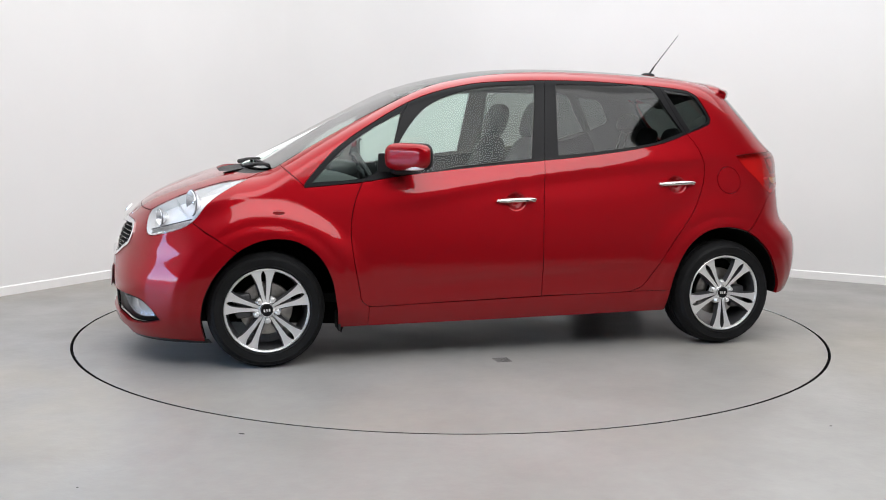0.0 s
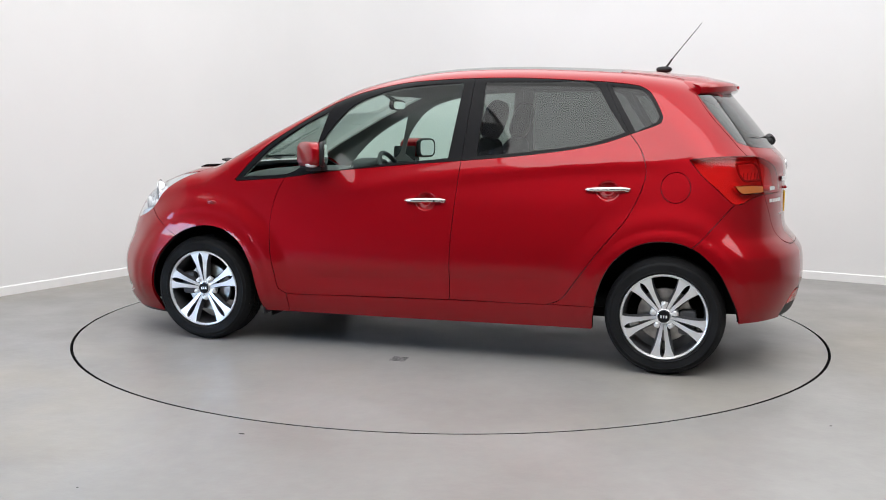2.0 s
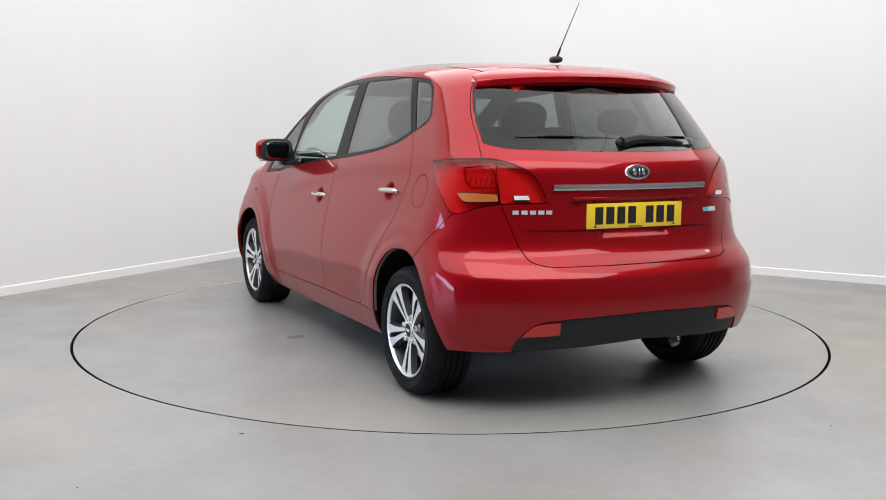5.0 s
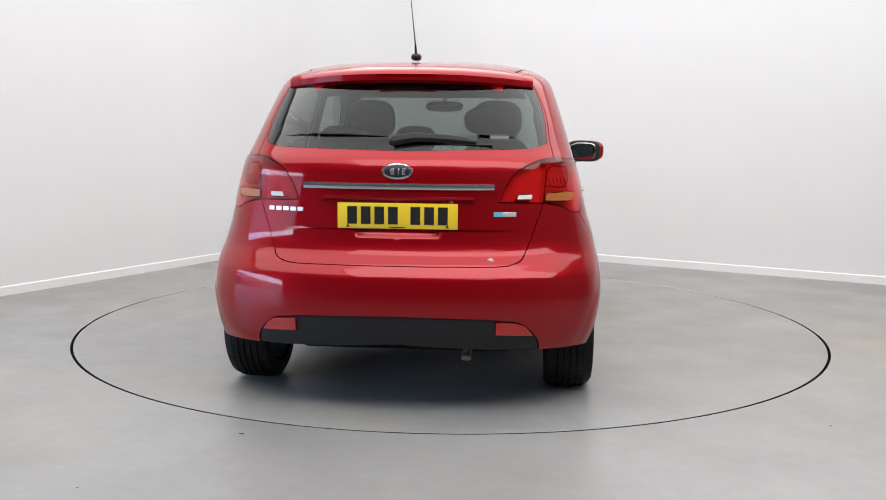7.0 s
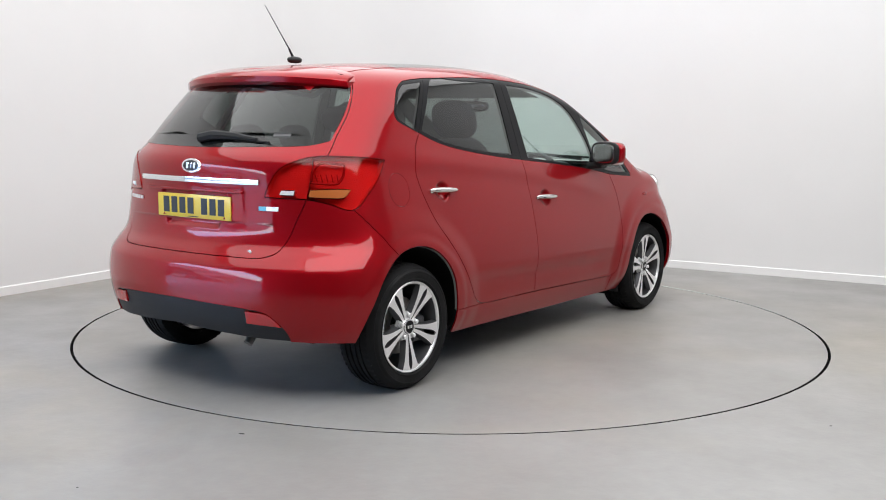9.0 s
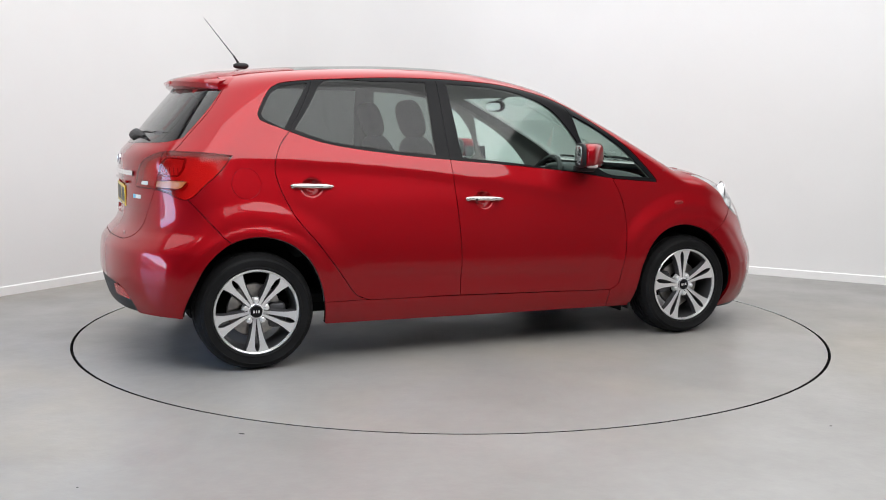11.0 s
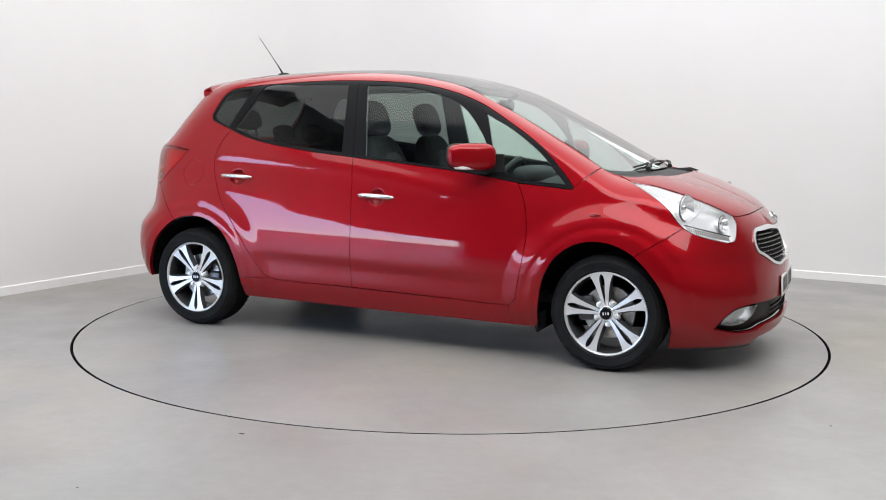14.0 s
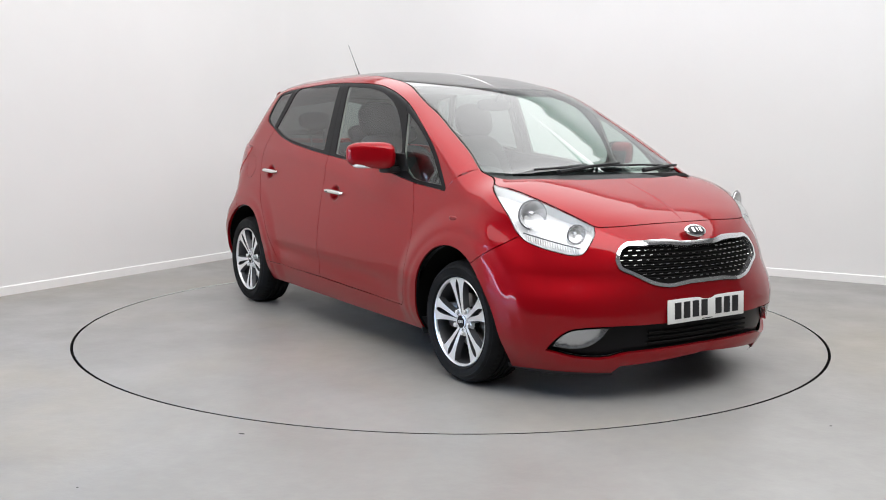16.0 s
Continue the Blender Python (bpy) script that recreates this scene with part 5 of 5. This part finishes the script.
        part("mirror_foot", bm, BLACK_PLASTIC, mi)
        bm = bmesh.new()
        c = chart(np.array([1.242]), np.array([0.803]))[0]
        superbox(bm, (0.062, 0.012, 0.026), tuple(c), 2.2, 16, 8)
        mirror_y(bm, s)
        part("side_repeater", bm, DARK_RED, car, "small dark red side reflector")


build_fittings()


# ---------------------------------------------------------------- cabin
def seat(x, y, w, name, back=18.0, z0=0.49):
    """A front seat with head restraint."""
    bm = bmesh.new()
    superbox(bm, (0.52, w, 0.20), (x + 0.05, y, z0), 3.4)
    base = part(name, bm, CLOTH, car, "charcoal cloth car seat with head restraint")
    rot = Matrix.Translation((x - 0.20, y, z0 + 0.05)) @ Matrix.Rotation(radians(-back), 4, "Y")
    bm = bmesh.new()
    superbox(bm, (0.16, w, 0.70), (0, 0, 0.33), 3.2, taper=lambda a, b, c: (a, b * (1.0 - 0.14 * max(0, c)), c))
    bmesh.ops.transform(bm, matrix=rot, verts=bm.verts)
    part("backrest", bm, CLOTH, base)
    bm = bmesh.new()
    superbox(bm, (0.12, w * 0.55, 0.50), (0.035, 0, 0.32), 3.2)
    bmesh.ops.transform(bm, matrix=rot, verts=bm.verts)
    part("backrest_insert", bm, CLOTH_MID, base)
    bm = bmesh.new()
    superbox(bm, (0.11, 0.29, 0.23), (0.02, 0, 0.775), 2.8)
    bmesh.ops.transform(bm, matrix=rot, verts=bm.verts)
    part("head_restraint", bm, CLOTH, base)
    for k in (-0.06, 0.06):
        bm = bmesh.new()
        tube(bm, [rot @ Vector((0, k, 0.58)), rot @ Vector((0.01, k, 0.72))], 0.007, 8)
        part("post", bm, CHROME, base)


def build_cabin():
    for y in (0.37, -0.37):
        seat(0.12, y, 0.50, "front_seat")
    # rear bench
    bm = bmesh.new()
    superbox(bm, (0.50, 1.22, 0.18), (-0.72, 0, 0.50), 4.0)
    bench = part("rear_seat", bm, CLOTH, car, "charcoal cloth rear bench seat")
    for y, w in ((0.36, 0.50), (-0.36, 0.50), (0.0, 0.24)):
        bm = bmesh.new()
        rot = Matrix.Translation((-0.98, y, 0.52)) @ Matrix.Rotation(radians(-20), 4, "Y")
        superbox(bm, (0.15, w, 0.62), (0, 0, 0.30), 3.4)
        bmesh.ops.transform(bm, matrix=rot, verts=bm.verts)
        part("backrest", bm, CLOTH, bench)
        bm = bmesh.new()
        high = 0.70 if y > -0.1 else 0.80
        superbox(bm, (0.09, 0.24 if y else 0.2, 0.13), (0.01, 0, high), 2.8)
        bmesh.ops.transform(bm, matrix=rot, verts=bm.verts)
        part("head_restraint", bm, CLOTH, bench)
        for k in (-0.05, 0.05):
            bm = bmesh.new()
            tube(bm, [rot @ Vector((0, k, 0.55)), rot @ Vector((0.01, k, high))], 0.006, 8)
            part("post", bm, CHROME, bench)
    # dashboard, following the scuttle
    bm = bmesh.new()
    superbox(bm, (0.62, 1.36, 0.36), (0.98, 0, 0.80), 4.0, taper=lambda a, b, c: (a, b, c - 0.10 * max(0, -a)))
    dash = part("dashboard", bm, CABIN, car, "dark grey moulded dashboard")
    bm = bmesh.new()
    superbox(bm, (0.20, 0.36, 0.12), (0.74, -0.37, 0.97), 3.0)
    part("instrument_hood", bm, CABIN, dash)
    bm = bmesh.new()
    box(bm, (0.10, 0.30, 0.34), (0.70, 0, 0.72), Matrix.Rotation(radians(-18), 4, "Y"), bevel=0.03)
    part("centre_console", bm, BLACK_GLOSS, dash)
    # steering wheel, on the right
    bm = bmesh.new()
    m = Matrix.Translation((0.56, -0.37, 0.90)) @ Matrix.Rotation(radians(-62), 4, "Y")
    ring = [m @ Vector((0.185 * math.cos(a), 0.185 * math.sin(a), 0)) for a in np.linspace(0, 2 * math.pi, 37)]
    tube(bm, ring, 0.016, 8, cap=False)
    sw = part("steering_wheel", bm, CABIN, car, "dark three-spoke steering wheel")
    bm = bmesh.new()
    superbox(bm, (0.15, 0.17, 0.06), (0, 0, -0.01), 2.6)
    for a in (0, 120, 240):
        q = Vector((math.cos(radians(a + 180)), math.sin(radians(a + 180)), 0))
        tube(bm, [q * 0.03, q * 0.18], 0.014, 8)
    bmesh.ops.transform(bm, matrix=m, verts=bm.verts)
    part("boss", bm, CABIN, sw)
    # driver's mirror on the windscreen
    bm = bmesh.new()
    superbox(bm, (0.035, 0.245, 0.070), (0.42, 0, 1.375), 3.0)
    rm = part("rear_view_mirror", bm, BLACK_PLASTIC, car, "black rear-view mirror")
    bm = bmesh.new()
    superbox(bm, (0.004, 0.225, 0.055), (0.402, 0, 1.375), 3.0)
    part("mirror_glass", bm, MIRROR, rm)
    bm = bmesh.new()
    tube(bm, [(0.43, 0, 1.40), (0.50, 0, 1.445)], 0.012, 8)
    part("mirror_stem", bm, BLACK_PLASTIC, rm)
    # floor, load bay and parcel shelf
    bm = bmesh.new()
    box(bm, (2.2, 1.46, 0.05), (-0.1, 0, 0.335), bevel=0.01)
    part("cabin_floor", bm, DARK, car)
    bm = bmesh.new()
    box(bm, (0.48, 1.12, 0.025), (-1.42, 0, 1.04), bevel=0.008)
    part("parcel_shelf", bm, CABIN, car, "dark parcel shelf")
    # small sticker in the rear window
    bm = bmesh.new()
    at = chart_of(np.array([-1.74, 0.45, 1.205]))
    c = skin(at[:1], at[1:])[0] * np.array([1, -1, 1])
    n = -normals(skin, at[:1], at[1:], 1)[0] * np.array([1, -1, 1])
    box(bm, (0.001, 0.085, 0.035), Vector(c - n * 0.006), Vector(n).to_track_quat("X", "Z").to_matrix().to_4x4())
    part("window_sticker", bm, ALLOY_DARK, shell["tailgate"])


build_cabin()


# ---------------------------------------------------------------- parked cars outside
GREY_PAINT = material("silver_grey_car_paint", (0.32, 0.33, 0.35), rough=0.3, metal=0.5, coat=0.8)


def build_parked_car():
    """A plain estate car about its middle, along x."""
    top = tagged(new("parked_car"), "silver grey car parked on the concrete forecourt", "car", "parked cars")
    side = [(-2.15, 0.30), (-2.20, 0.62), (-2.10, 0.92), (-0.95, 0.98), (1.25, 0.93), (2.0, 0.80), (2.18, 0.60), (2.15, 0.28)]
    bm = bmesh.new()
    rows = [[bm.verts.new((x * (1 - 0.03 * k), sy * (0.88 - 0.05 * k), z)) for x, z in side] for sy, k in ((-1, 1), (-1, 0), (1, 0), (1, 1))]
    for a, b in zip(rows, rows[1:]):
        for i in range(len(side)):
            j = (i + 1) % len(side)
            bm.faces.new((a[i], a[j], b[j], b[i]))
    bm.faces.new(rows[0])
    bm.faces.new(rows[-1][::-1])
    bmesh.ops.recalc_face_normals(bm, faces=bm.faces)
    bmesh.ops.bevel(bm, geom=list(bm.edges), offset=0.04, segments=2, affect="EDGES")
    part("body", bm, GREY_PAINT, top)
    for name, mat, grow, z0, z1 in (("window_band", BLACK_GLOSS, 0.0, 0.94, 1.40), ("roof", GREY_PAINT, 0.0, 1.40, 1.47)):
        bm = bmesh.new()
        ring = []
        for z in (z0, z1):
            t = (z - 0.94) / 0.46
            w, f, r = 0.82 - 0.20 * t, 1.15 - 0.75 * t, -1.95 + 0.35 * t
            ring.append([bm.verts.new(p) for p in ((r, -w, z), (f, -w, z), (f, w, z), (r, w, z))])
        bm.faces.new(ring[0][::-1])
        bm.faces.new(ring[1])
        for i in range(4):
            bm.faces.new((ring[0][i], ring[0][(i + 1) % 4], ring[1][(i + 1) % 4], ring[1][i]))
        bmesh.ops.bevel(bm, geom=list(bm.edges), offset=0.02, segments=2, affect="EDGES")
        part(name, bm, mat, top)
    for x in (-1.3, 1.35):
        for y in (-0.80, 0.80):
            bm = bmesh.new()
            lathe(bm, [(0.01, 0.09), (0.20, 0.085), (0.22, 0.10), (0.31, 0.08), (0.32, 0.0), (0.31, -0.08), (0.01, -0.09)], 28)
            part("wheel", bm, RUBBER, top).location = (x, y, 0.324)
    return top


def place_parked_cars():
    first = build_parked_car()
    base = math.atan2(ALONG_L.y, ALONG_L.x)
    for i, (a, b, turn) in enumerate(((7.6, -6.4, 8), (11.9, -7.2, -4), (16.6, -6.6, 184))):
        x, y, _ = room(a, b)
        m = pose(x, y, 0.0045, 0, 0, math.degrees(base) + turn)
        if i:
            copy_thing(first, m)
        else:
            first.matrix_world = m


place_parked_cars()


# ---------------------------------------------------------------- turntable and floor marks
def build_marks():
    for i in range(5):
        bm = bmesh.new()
        box(bm, (0.085, 0.0055, 0.002), (0.070 + CAR_X, 0.912 + 0.020 * i + CAR_Y, 0.0006))
        part("vent_slot", bm, ALLOY_DARK, turntable)
    rng = random.Random(4)
    for x, y, r in ((-0.839, -2.244 - 0.05, 0.014), (-1.278, -2.897, 0.006), (2.3, 1.55, 0.012), (2.65, 1.3, 0.006), (1.62, -2.1, 0.008)):
        bm = bmesh.new()
        n = 9
        bm.faces.new([bm.verts.new((x + r * (0.7 + 0.6 * rng.random()) * math.cos(2 * math.pi * k / n), y + 0.45 * r * (0.7 + 0.6 * rng.random()) * math.sin(2 * math.pi * k / n), 0.0012)) for k in range(n)])
        tagged(part("floor_mark", bm, DARK, smooth=False), "small dark scuff on the grey floor", "scuff", kind="structure")


build_marks()


def motions():
    rows, disc = [], []
    for i in range(33):
        t = i * 0.5
        a = TURN_START + TURN_RATE * t
        c, s = math.cos(radians(a)), math.sin(radians(a))
        rows.append((t, pose(CAR_X * c - CAR_Y * s, CAR_X * s + CAR_Y * c, 0, 0, 0, a)))
        disc.append((t, pose(0, 0, 0, 0, 0, a)))
    walk(car, rows)
    walk(turntable, disc)


motions()
